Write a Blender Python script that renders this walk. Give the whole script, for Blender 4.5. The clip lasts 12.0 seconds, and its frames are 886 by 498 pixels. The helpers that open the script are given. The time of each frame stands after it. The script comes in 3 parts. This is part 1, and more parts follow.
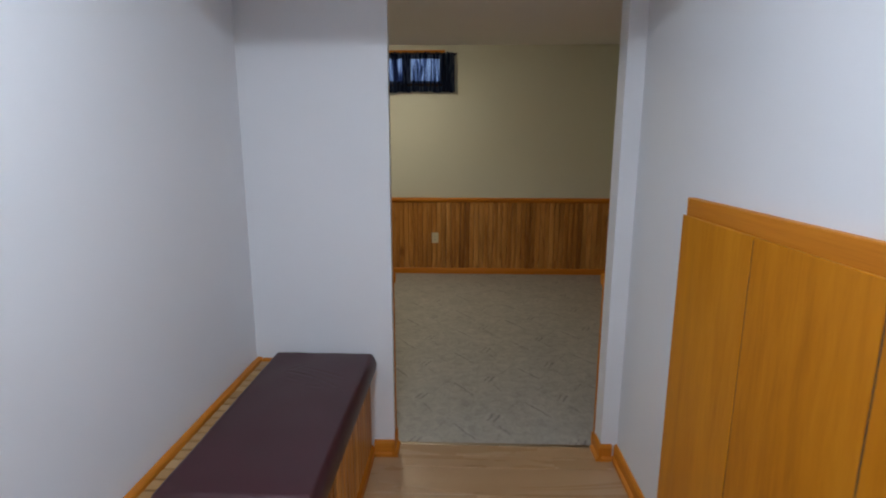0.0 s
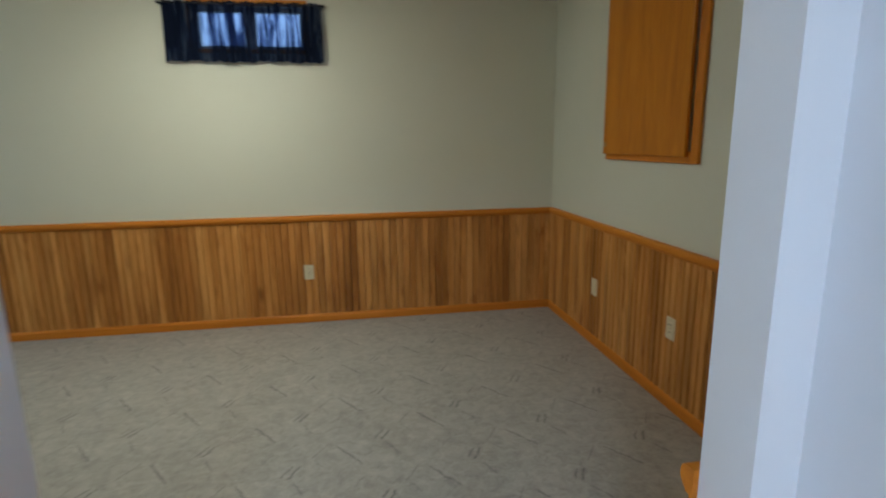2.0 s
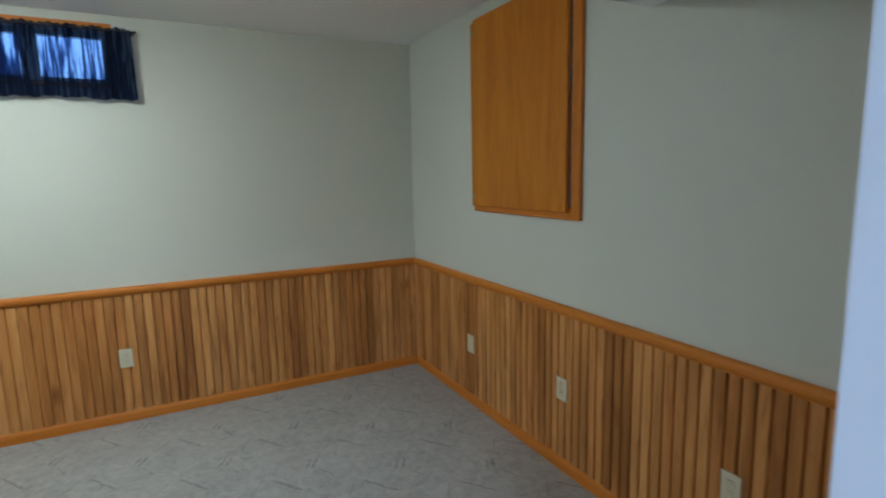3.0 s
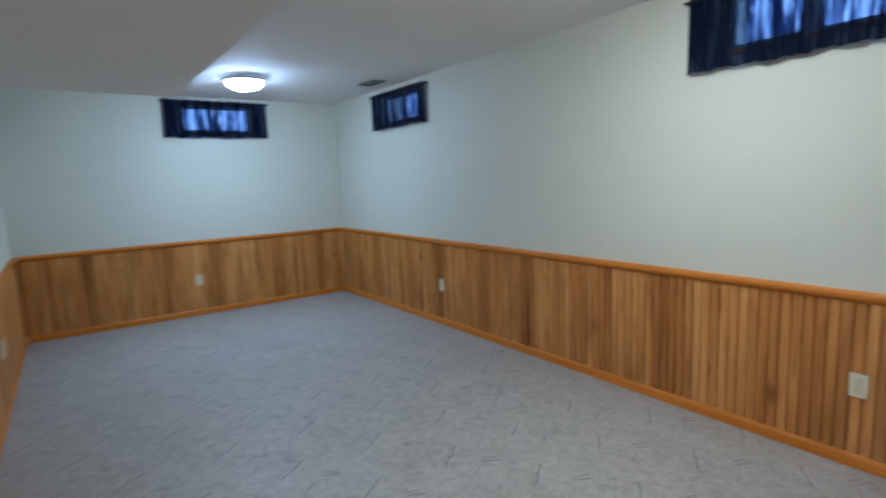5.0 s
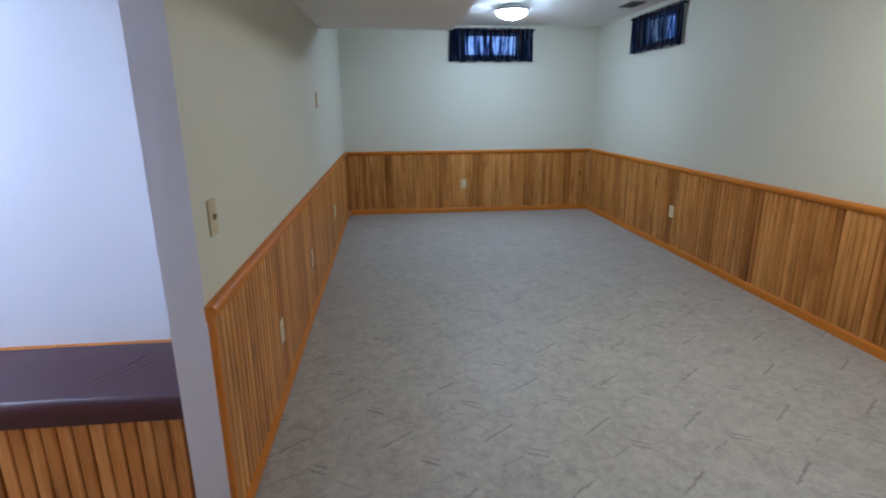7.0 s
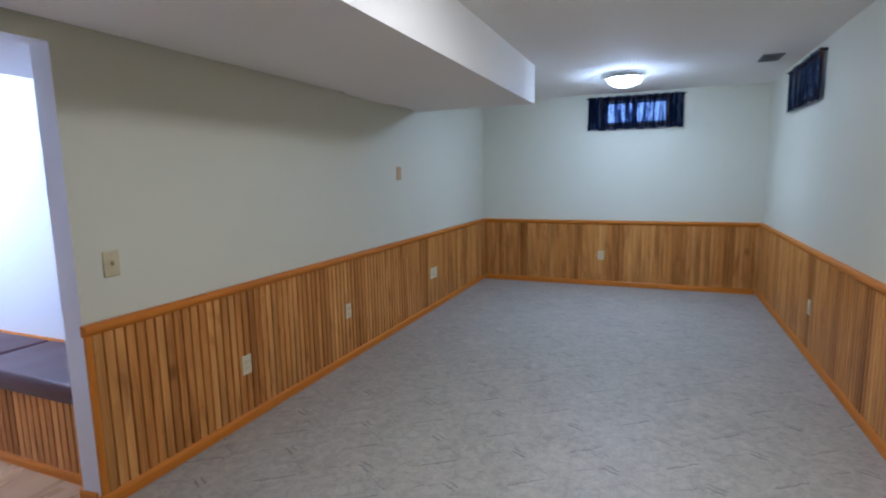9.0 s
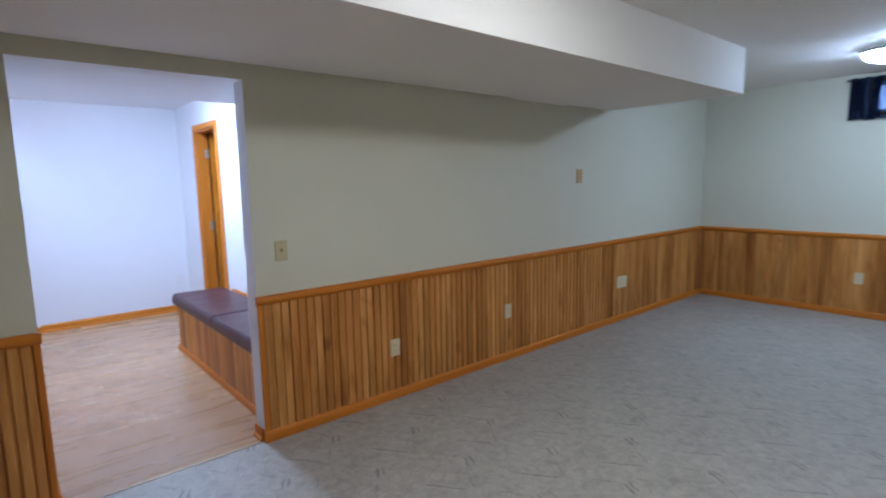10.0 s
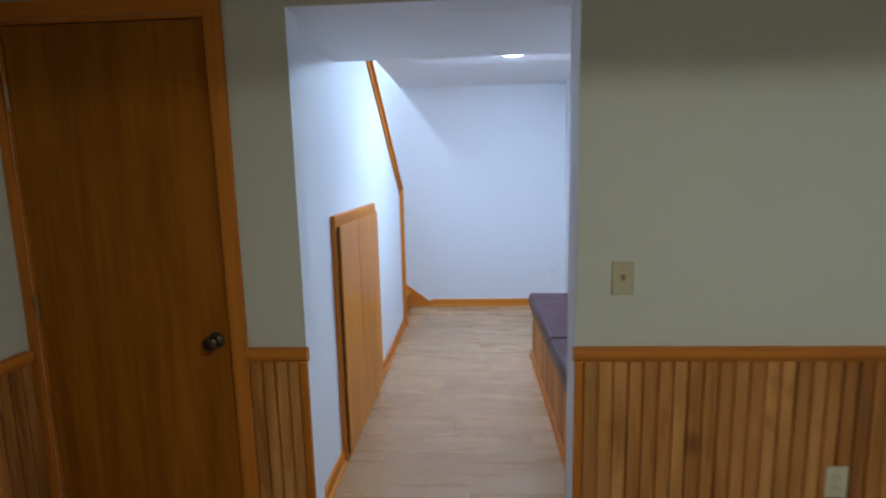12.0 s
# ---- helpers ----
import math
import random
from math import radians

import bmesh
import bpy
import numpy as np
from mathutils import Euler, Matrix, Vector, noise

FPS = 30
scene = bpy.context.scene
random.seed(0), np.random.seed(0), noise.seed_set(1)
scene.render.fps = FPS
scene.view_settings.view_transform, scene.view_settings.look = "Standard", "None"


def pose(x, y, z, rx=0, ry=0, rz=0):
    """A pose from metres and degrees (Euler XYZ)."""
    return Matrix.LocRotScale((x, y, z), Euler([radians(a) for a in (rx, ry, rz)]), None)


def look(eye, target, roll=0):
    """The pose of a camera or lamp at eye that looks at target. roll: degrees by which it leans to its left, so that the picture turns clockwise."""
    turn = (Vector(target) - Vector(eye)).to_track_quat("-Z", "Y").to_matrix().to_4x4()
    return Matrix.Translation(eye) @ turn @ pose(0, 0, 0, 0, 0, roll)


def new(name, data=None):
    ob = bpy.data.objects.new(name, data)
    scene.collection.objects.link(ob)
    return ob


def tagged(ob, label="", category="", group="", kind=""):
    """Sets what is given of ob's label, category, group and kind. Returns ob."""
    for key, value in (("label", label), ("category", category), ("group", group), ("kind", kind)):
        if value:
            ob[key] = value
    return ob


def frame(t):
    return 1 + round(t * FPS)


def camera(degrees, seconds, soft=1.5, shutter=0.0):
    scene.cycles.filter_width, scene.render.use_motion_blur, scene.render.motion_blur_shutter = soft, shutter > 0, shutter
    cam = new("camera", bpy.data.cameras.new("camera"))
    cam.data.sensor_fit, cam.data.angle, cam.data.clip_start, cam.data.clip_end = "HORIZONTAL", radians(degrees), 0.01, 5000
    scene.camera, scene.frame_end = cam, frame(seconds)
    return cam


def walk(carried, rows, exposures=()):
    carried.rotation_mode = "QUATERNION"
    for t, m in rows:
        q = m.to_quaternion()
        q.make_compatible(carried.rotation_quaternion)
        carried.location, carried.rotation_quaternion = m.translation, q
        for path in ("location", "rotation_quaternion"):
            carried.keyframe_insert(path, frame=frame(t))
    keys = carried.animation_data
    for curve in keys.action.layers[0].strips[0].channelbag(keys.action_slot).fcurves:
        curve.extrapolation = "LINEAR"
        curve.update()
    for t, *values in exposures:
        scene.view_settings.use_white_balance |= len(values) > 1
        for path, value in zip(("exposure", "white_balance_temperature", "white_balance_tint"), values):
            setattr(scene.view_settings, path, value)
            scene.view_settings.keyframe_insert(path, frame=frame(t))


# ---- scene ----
cam = camera(80.7, 12.0, 2.0, 0.3)
PATH = [
    (0, (-0.223, 0.18, 1.448), (-0.289, 2.139, 1.052), 0.1),
    (0.5, (-0.039, 0.619, 1.448), (-0.228, 2.572, 1.059), -1.1),
    (1, (0.018, 1.072, 1.457), (-0.245, 2.932, 1.108), -1.7),
    (1.5, (-0.012, 1.5, 1.45), (-0.154, 3.373, 1.102), -1.3),
    (2, (-0.098, 1.825, 1.4), (0.201, 3.672, 1.018), -0.8),
    (2.5, (-0.149, 2.066, 1.431), (0.626, 3.78, 1.1), -0.5),
    (2.7, (-0.195, 2.133, 1.488), (0.75, 3.768, 1.202), -0.7),
    (4.3, (0.088, 2.866, 1.545), (-0.622, 4.726, 1.352), -4.9),
    (4.5, (0.097, 2.949, 1.536), (-0.848, 4.594, 1.321), -4.6),
    (5, (0.278, 2.999, 1.458), (-1.335, 4.15, 1.189), -2.2),
    (5.5, (0.608, 2.92, 1.474), (-1.205, 3.569, 1.144), -0.65),
    (6, (0.863, 2.93, 1.477), (-0.964, 3.3, 1.059), -0.6),
    (6.5, (0.96, 2.934, 1.451), (-0.859, 3.217, 0.944), -0.3),
    (7, (1.041, 3.097, 1.454), (-0.791, 3.287, 0.948), -0.4),
    (7.2, (1.092, 3.266, 1.469), (-0.75, 3.391, 0.976), -0.6),
    (8.8, (0.934, 4.639, 1.47), (-0.942, 4.013, 1.175), -0.85),
    (9, (0.893, 4.811, 1.483), (-0.937, 4.054, 1.202), -1.0),
    (9.5, (0.77, 5.202, 1.491), (-0.834, 4.037, 1.224), -1.05),
    (10, (0.522, 5.385, 1.494), (-0.763, 3.874, 1.231), -1.1),
    (10.5, (0.228, 5.397, 1.502), (-0.655, 3.624, 1.225), -1.02),
    (11, (0.009, 5.167, 1.495), (-0.407, 3.323, 1.213), -1),
    (11.5, (-0.151, 4.787, 1.509), (-0.296, 2.905, 1.219), -1.1),
    (12, (-0.18, 4.326, 1.491), (-0.066, 2.441, 1.207), -1.3),
]
EXPOSURES = [(0, -0.70, 6700, 13), (0.5, -0.34, 6650, 7), (1.0, -0.25, 6500, 4), (1.5, -0.29, 6250, 1), (2.0, 0.0, 5720, 6), (2.5, 0.29, 5200, 6), (4.5, 0.30, 4420, 8), (5.0, 0.30, 4850, 13), (5.5, 0.50, 5230, 25), (6.0, 0.42, 5200, 22), (7.0, 0.26, 5300, 17), (8.8, 0.40, 5120, 20), (9.5, 0.23, 5120, 18), (10.5, 0.24, 5350, 16), (11, 0.16, 5500, 12), (12, -0.20, 5350, 8)]
walk(cam, [(t, look(eye, target, roll)) for t, eye, target, roll in PATH], EXPOSURES)

# ---- world and light ----
world = bpy.data.worlds.new("world")
scene.world = world
world.use_nodes = True
wn = world.node_tree
sky = wn.nodes.new("ShaderNodeTexSky")
sky.sky_type = "NISHITA"
sky.sun_disc = False
sky.sun_elevation = radians(35)
sky.sun_rotation = radians(200)
wn.links.new(sky.outputs[0], wn.nodes["Background"].inputs[0])
wn.nodes["Background"].inputs[1].default_value = 0.15

ROOM_LAMP = 86.0      # radiance of the room's glass domes
HALL_LAMP = 149.0      # entry
STAIR_LAMP = 60.0
WEST_TINT = (0.825, 0.985, 1.09)
EAST_TINT = (1.02, 0.955, 0.76)
HALL_TINT = (0.77, 0.91, 1.07)


# ---- node helpers ----
def material(name):
    m = bpy.data.materials.new(name)
    m.use_nodes = True
    return m, m.node_tree, m.node_tree.nodes["Principled BSDF"]


def node(tree, kind, **values):
    n = tree.nodes.new(kind)
    for key, value in values.items():
        if key in n.inputs:
            n.inputs[key].default_value = value
    return n


def math_node(tree, op, a, b=None, clamp=False):
    n = tree.nodes.new("ShaderNodeMath")
    n.operation = op
    n.use_clamp = clamp
    for i, v in enumerate((a, b)):
        if v is None:
            continue
        if isinstance(v, (int, float)):
            n.inputs[i].default_value = v
        else:
            tree.links.new(v, n.inputs[i])
    return n.outputs[0]


def mix_colour(tree, fac, a, b, mode="MIX"):
    n = tree.nodes.new("ShaderNodeMix")
    n.data_type = "RGBA"
    n.blend_type = mode
    for i, v in ((0, fac), (6, a), (7, b)):
        if isinstance(v, (int, float)):
            n.inputs[i].default_value = v
        elif isinstance(v, tuple):
            n.inputs[i].default_value = (*v, 1)
        else:
            tree.links.new(v, n.inputs[i])
    return n.outputs[2]


def coords(tree, scale=(1, 1, 1), source="Object", shift=None):
    tc = tree.nodes.new("ShaderNodeTexCoord")
    mp = tree.nodes.new("ShaderNodeMapping")
    mp.inputs["Scale"].default_value = scale
    tree.links.new(tc.outputs[source], mp.inputs["Vector"])
    if shift is not None:
        tree.links.new(shift, mp.inputs["Location"])
    return mp.outputs[0]


def noise_node(tree, vec, scale, detail=3.0, rough=0.5, distort=0.0):
    n = node(tree, "ShaderNodeTexNoise", Scale=scale, Detail=detail, Roughness=rough, Distortion=distort)
    tree.links.new(vec, n.inputs["Vector"])
    return n.outputs["Fac"]


def ramp(tree, fac, stops):
    n = tree.nodes.new("ShaderNodeValToRGB")
    els = n.color_ramp.elements
    while len(els) < len(stops):
        els.new(0.5)
    for e, (p, c) in zip(els, stops):
        e.position = p
        e.color = (*c, 1) if isinstance(c, tuple) else (c, c, c, 1)
    tree.links.new(fac, n.inputs[0])
    return n.outputs[0]


def bump(tree, bsdf, height, strength, distance=0.002):
    b = node(tree, "ShaderNodeBump", Strength=strength, Distance=distance)
    tree.links.new(height, b.inputs["Height"])
    tree.links.new(b.outputs[0], bsdf.inputs["Normal"])


# ---- materials ----
def paint(name, colour, rough=0.62, orange_peel=0.25, blotch=0.05):
    m, t, p = material(name)
    v = coords(t)
    big = noise_node(t, v, 0.9, 4, 0.6)
    fine = noise_node(t, v, 240, 2, 0.6)
    mid = noise_node(t, v, 14, 3, 0.6)
    dark = tuple(c * (1 - blotch) for c in colour)
    light = tuple(min(1, c * (1 + blotch * 0.6)) for c in colour)
    c = mix_colour(t, big, dark, light)
    c = mix_colour(t, math_node(t, "MULTIPLY", mid, 0.08), c, dark)
    t.links.new(c, p.inputs["Base Color"])
    r = math_node(t, "ADD", math_node(t, "MULTIPLY", mid, 0.12), rough - 0.06)
    t.links.new(r, p.inputs["Roughness"])
    h = math_node(t, "ADD", math_node(t, "MULTIPLY", fine, 0.5), math_node(t, "MULTIPLY", mid, 0.8))
    bump(t, p, h, orange_peel, 0.0015)
    return m


def wood(name, dark, mid, light, grain=(60, 60, 2.2), rough=0.35, per_piece=0.5, knots=0.0, coat=0.15, cathedral=0.4, toned=False):
    """Stained wood; the grain runs along the axis with the smallest scale."""
    m, t, p = material(name)
    info = t.nodes.new("ShaderNodeObjectInfo")
    rnd = info.outputs["Random"]
    comb = t.nodes.new("ShaderNodeCombineXYZ")
    for i, k in enumerate((37.0, 53.0, 91.0)):
        t.links.new(math_node(t, "MULTIPLY", rnd, k), comb.inputs[i])
    v = coords(t, grain, shift=comb.outputs[0])
    vb = coords(t, tuple(g * 0.09 for g in grain), shift=comb.outputs[0])
    fine = noise_node(t, v, 3.0, 5, 0.65)
    streak = noise_node(t, v, 0.55, 4, 0.6, 0.6)
    wide = noise_node(t, vb, 1.6, 3, 0.55, cathedral * 2)
    f = math_node(t, "ADD", math_node(t, "MULTIPLY", fine, 0.30), math_node(t, "MULTIPLY", streak, 0.42))
    f = math_node(t, "ADD", f, math_node(t, "MULTIPLY", wide, 0.38))
    pick = rnd
    if toned:
        split = t.nodes.new("ShaderNodeSeparateColor")
        t.links.new(info.outputs["Color"], split.inputs[0])
        pick = split.outputs[0]
    shift = math_node(t, "MULTIPLY", math_node(t, "SUBTRACT", pick, 0.5), per_piece)
    f = math_node(t, "ADD", f, shift)
    c = ramp(t, f, ((0.28, dark), (0.52, mid), (0.80, light)))
    if knots:
        vk = coords(t, tuple(2.6 if g > 10 else 1.5 for g in grain), shift=comb.outputs[0])
        vor = node(t, "ShaderNodeTexVoronoi", Scale=1.0)
        t.links.new(vk, vor.inputs["Vector"])
        k = ramp(t, vor.outputs["Distance"], ((0.03, 1.0), (0.13, 0.0)))
        k2 = ramp(t, noise_node(t, vk, 0.7, 2), ((0.46, 0.0), (0.66, 1.0)))
        fac = math_node(t, "MULTIPLY", k, knots)
        fac = math_node(t, "MAXIMUM", fac, math_node(t, "MULTIPLY", k2, knots * 0.55))
        c = mix_colour(t, fac, c, tuple(d * 0.62 for d in dark))
    if knots and grain[2] < 10:
        geo = t.nodes.new("ShaderNodeNewGeometry")
        mp = t.nodes.new("ShaderNodeMapping")
        mp.inputs["Scale"].default_value = (17.0, 17.0, 3.4)
        t.links.new(geo.outputs["Position"], mp.inputs["Vector"])
        heart = ramp(t, noise_node(t, mp.outputs[0], 1.0, 3, 0.6, 0.5), ((0.54, 0.0), (0.72, 0.55)))
        c = mix_colour(t, heart, c, (dark[0] * 1.2, dark[1] * 0.95, dark[2] * 0.85))
    t.links.new(c, p.inputs["Base Color"])
    t.links.new(math_node(t, "ADD", math_node(t, "MULTIPLY", streak, 0.22), rough - 0.1), p.inputs["Roughness"])
    p.inputs["Coat Weight"].default_value = coat * 0.35
    p.inputs["Specular IOR Level"].default_value = 0.32
    p.inputs["Coat Roughness"].default_value = 0.25
    bump(t, p, fine, 0.12, 0.001)
    return m


def plain(name, colour, rough=0.5, metal=0.0, wear=0.08, scale=30.0, relief=0.05):
    m, t, p = material(name)
    v = coords(t)
    a = noise_node(t, v, scale, 4, 0.6)
    b = noise_node(t, v, scale * 7, 2, 0.5)
    c = mix_colour(t, a, tuple(x * (1 - wear) for x in colour), tuple(min(1, x * (1 + wear)) for x in colour))
    t.links.new(c, p.inputs["Base Color"])
    p.inputs["Metallic"].default_value = metal
    t.links.new(math_node(t, "ADD", math_node(t, "MULTIPLY", a, 0.2), rough - 0.1), p.inputs["Roughness"])
    bump(t, p, b, relief, 0.001)
    return m


room_paint = paint("cream_wall_paint", (0.650, 0.643, 0.525))
hall_paint = paint("white_wall_paint", (0.78, 0.79, 0.81))
ceiling_paint = paint("ceiling_paint", (0.86, 0.84, 0.805), 0.8, 0.5)
beadboard = wood("hickory_beadboard", (0.185, 0.060, 0.010), (0.53, 0.226, 0.050), (0.77, 0.405, 0.118),
                 (55, 55, 2.4), 0.40, 0.29, 0.75, 0.15, 0.4, True)
beadboard.node_tree.nodes["Principled BSDF"].inputs["Specular IOR Level"].default_value = 0.2
pale_slat = wood("pale_maple_slat", (0.29, 0.155, 0.055), (0.40, 0.235, 0.095), (0.50, 0.32, 0.15), (4, 60, 60), 0.4, 0.3)
trim_x = wood("honey_oak_trim_x", (0.33, 0.098, 0.009), (0.54, 0.180, 0.014), (0.68, 0.252, 0.026), (2.2, 60, 60), 0.50, 0.12, 0.0, 0.1)
trim_y = wood("honey_oak_trim_y", (0.33, 0.098, 0.009), (0.54, 0.180, 0.014), (0.68, 0.252, 0.026), (60, 2.2, 60), 0.50, 0.12, 0.0, 0.1)
trim_z = wood("honey_oak_trim_z", (0.33, 0.098, 0.009), (0.54, 0.180, 0.014), (0.68, 0.252, 0.026), (60, 60, 2.2), 0.50, 0.12, 0.0, 0.1)
for m in (trim_x, trim_y, trim_z):
    m.node_tree.nodes["Principled BSDF"].inputs["Specular IOR Level"].default_value = 0.2
slab_wood = wood("honey_oak_door", (0.115, 0.032, 0.002), (0.295, 0.096, 0.004), (0.50, 0.184, 0.010), (16, 16, 1.1), 0.45, 0.05, 0.0, 0.0, 1.6)
slab_wood.node_tree.nodes["Principled BSDF"].inputs["Specular IOR Level"].default_value = 0.12
panel_wood = wood("honey_birch_panel", (0.30, 0.086, 0.004), (0.53, 0.185, 0.009), (0.68, 0.275, 0.020), (20, 20, 2.4), 0.36, 0.10, 0.0, 0.2, 1.3)
panel_wood.node_tree.nodes["Principled BSDF"].inputs["Specular IOR Level"].default_value = 0.16
laminate = wood("light_oak_laminate", (0.350, 0.206, 0.100), (0.42, 0.255, 0.128), (0.465, 0.293, 0.153), (1.3, 10, 10), 0.27, 0.13, 0.22, 0.05, 0.9)
laminate.node_tree.nodes["Principled BSDF"].inputs["Specular IOR Level"].default_value = 0.6
ivory = plain("ivory_plastic", (0.68, 0.60, 0.40), 0.4)
aged_ivory = plain("aged_ivory_plastic", (0.55, 0.49, 0.30), 0.4)
slot_and_shade_dark = plain("dark_slot_and_gap_shade", (0.03, 0.028, 0.025), 0.6)
tan_wood = plain("tan_cover", (0.52, 0.34, 0.16), 0.45)
bronze = plain("dark_bronze", (0.10, 0.075, 0.05), 0.3, 1.0)
brass = plain("worn_brass", (0.42, 0.32, 0.16), 0.35, 1.0)
nickel = plain("brushed_nickel", (0.30, 0.295, 0.29), 0.38, 1.0)
satin_strip = plain("satin_metal_strip", (0.32, 0.255, 0.17), 0.42, 1.0)
grille = plain("vent_metal", (0.16, 0.16, 0.155), 0.5, 0.0)
vinyl_frame = plain("white_window_frame", (0.75, 0.75, 0.74), 0.4)
black_metal = plain("black_rod", (0.02, 0.02, 0.025), 0.4, 0.6)
subfloor = plain("subfloor", (0.10, 0.08, 0.06), 0.9)


def leather():
    m, t, p = material("burgundy_vinyl")
    v = coords(t)
    grain = node(t, "ShaderNodeTexVoronoi", Scale=420)
    t.links.new(v, grain.inputs["Vector"])
    mott = noise_node(t, v, 6, 4, 0.6)
    c = mix_colour(t, mott, (0.036, 0.0083, 0.0112), (0.056, 0.0142, 0.0205))
    t.links.new(c, p.inputs["Base Color"])
    t.links.new(math_node(t, "ADD", math_node(t, "MULTIPLY", mott, 0.14), 0.34), p.inputs["Roughness"])
    p.inputs["Specular IOR Level"].default_value = 0.46
    bump(t, p, grain.outputs["Distance"], 0.12, 0.0006)
    return m


def cloth():
    """Thin gathered navy cloth that lets daylight through where it is pulled thin."""
    m, t, p = material("navy_cloth")
    v = coords(t, (1, 1, 0.07))
    gather = noise_node(t, v, 34, 3, 0.6, 0.3)
    weave = noise_node(t, coords(t), 600, 2)
    c = mix_colour(t, gather, (0.006, 0.014, 0.046), (0.015, 0.034, 0.10))
    t.links.new(c, p.inputs["Base Color"])
    p.inputs["Roughness"].default_value = 0.9
    p.inputs["Sheen Weight"].default_value = 0.05
    bump(t, p, weave, 0.3, 0.001)
    thin = ramp(t, gather, ((0.46, (0.002, 0.004, 0.018)), (0.52, (0.035, 0.055, 0.13)), (0.60, (0.26, 0.31, 0.42))))
    see = t.nodes.new("ShaderNodeBsdfTransparent")
    t.links.new(thin, see.inputs["Color"])
    mx = t.nodes.new("ShaderNodeMixShader")
    mx.inputs[0].default_value = 0.75
    t.links.new(p.outputs[0], mx.inputs[1])
    t.links.new(see.outputs[0], mx.inputs[2])
    t.links.new(mx.outputs[0], t.nodes["Material Output"].inputs[0])
    return m


def glow(name, tint, strength):
    m, t, p = material(name)
    p.inputs["Base Color"].default_value = (0.9, 0.9, 0.9, 1)
    p.inputs["Roughness"].default_value = 0.25
    p.inputs["Emission Color"].default_value = (*tint, 1)
    p.inputs["Emission Strength"].default_value = strength
    return m


def clear_glass():
    m, t, p = material("window_glass")
    p.inputs["Base Color"].default_value = (0.95, 0.97, 0.97, 1)
    p.inputs["Roughness"].default_value = 0.02
    p.inputs["Transmission Weight"].default_value = 1.0
    p.inputs["IOR"].default_value = 1.45
    return m


# Sheet vinyl: mottled grey with short embossed strokes on a half-drop repeat.
def sheet_vinyl():
    m, t, p = material("grey_sheet_vinyl")
    tc = t.nodes.new("ShaderNodeTexCoord")
    v = coords(t)
    wob = node(t, "ShaderNodeTexNoise", Scale=22.0, Detail=3.0)
    t.links.new(v, wob.inputs["Vector"])
    off = t.nodes.new("ShaderNodeVectorMath")
    off.operation = "MULTIPLY_ADD"
    t.links.new(wob.outputs["Color"], off.inputs[0])
    off.inputs[1].default_value = (0.03, 0.03, 0)
    off.inputs[2].default_value = (-0.015, -0.015, 0)
    add = t.nodes.new("ShaderNodeVectorMath")
    t.links.new(v, add.inputs[0])
    t.links.new(off.outputs[0], add.inputs[1])
    sep = t.nodes.new("ShaderNodeSeparateXYZ")
    t.links.new(add.outputs[0], sep.inputs[0])
    px, py = sep.outputs[0], sep.outputs[1]

    def centred(x):
        return math_node(t, "SUBTRACT", x, math_node(t, "ROUND", x))

    def stroke(x0, y0, x1, y1, width, soft=150.0):
        mx, my = (x0 + x1) / 2 - 0.836, (y0 + y1) / 2 + 3.226
        length = math.hypot(x1 - x0, y1 - y0)
        dx, dy = (x1 - x0) / length, (y1 - y0) / length
        a = math_node(t, "DIVIDE", math_node(t, "SUBTRACT", px, mx), 0.41)
        b = math_node(t, "DIVIDE", math_node(t, "SUBTRACT", math_node(t, "SUBTRACT", py, my), math_node(t, "MULTIPLY", a, 0.235)), 0.470)
        a, b = centred(a), centred(b)
        qx = math_node(t, "MULTIPLY", a, 0.41)
        qy = math_node(t, "ADD", math_node(t, "MULTIPLY", a, 0.235), math_node(t, "MULTIPLY", b, 0.470))
        along = math_node(t, "ABSOLUTE", math_node(t, "ADD", math_node(t, "MULTIPLY", qx, dx), math_node(t, "MULTIPLY", qy, dy)))
        across = math_node(t, "ABSOLUTE", math_node(t, "SUBTRACT", math_node(t, "MULTIPLY", qx, dy), math_node(t, "MULTIPLY", qy, dx)))
        in_l = math_node(t, "MULTIPLY", math_node(t, "SUBTRACT", length / 2, along), 60.0, True)
        in_w = math_node(t, "MULTIPLY", math_node(t, "SUBTRACT", width / 2, across), soft, True)
        return math_node(t, "MULTIPLY", in_l, in_w)

    lines = [stroke(-0.027, -0.045, 0.022, 0.050, 0.017), stroke(-0.056, -0.030, -0.010, 0.056, 0.015),
             stroke(0.056, -0.167, -0.002, -0.065, 0.014), stroke(-0.113, -0.219, -0.241, -0.047, 0.016),
             stroke(-0.349, -0.148, -0.270, -0.025, 0.012), stroke(0.075, 0.090, 0.130, 0.010, 0.011), stroke(-0.150, 0.090, -0.105, 0.160, 0.010)]
    ridges = [stroke(-0.003, -0.048, 0.040, 0.040, 0.014), stroke(-0.075, -0.025, -0.032, 0.055, 0.013), stroke(-0.098, -0.208, -0.222, -0.042, 0.015)]
    light_edge = math_node(t, "MAXIMUM", math_node(t, "MAXIMUM", ridges[0], ridges[1]), ridges[2])
    mask = lines[0]
    for k, s in zip((0.95, 0.75, 0.9, 0.75, 0.6, 0.6), lines[1:]):
        mask = math_node(t, "MAXIMUM", mask, math_node(t, "MULTIPLY", s, k))
    broken = ramp(t, noise_node(t, v, 38, 3, 0.6), ((0.34, 0.3), (0.52, 1.0)))
    mask = math_node(t, "MULTIPLY", mask, broken)
    big = noise_node(t, v, 4.0, 4, 0.6)
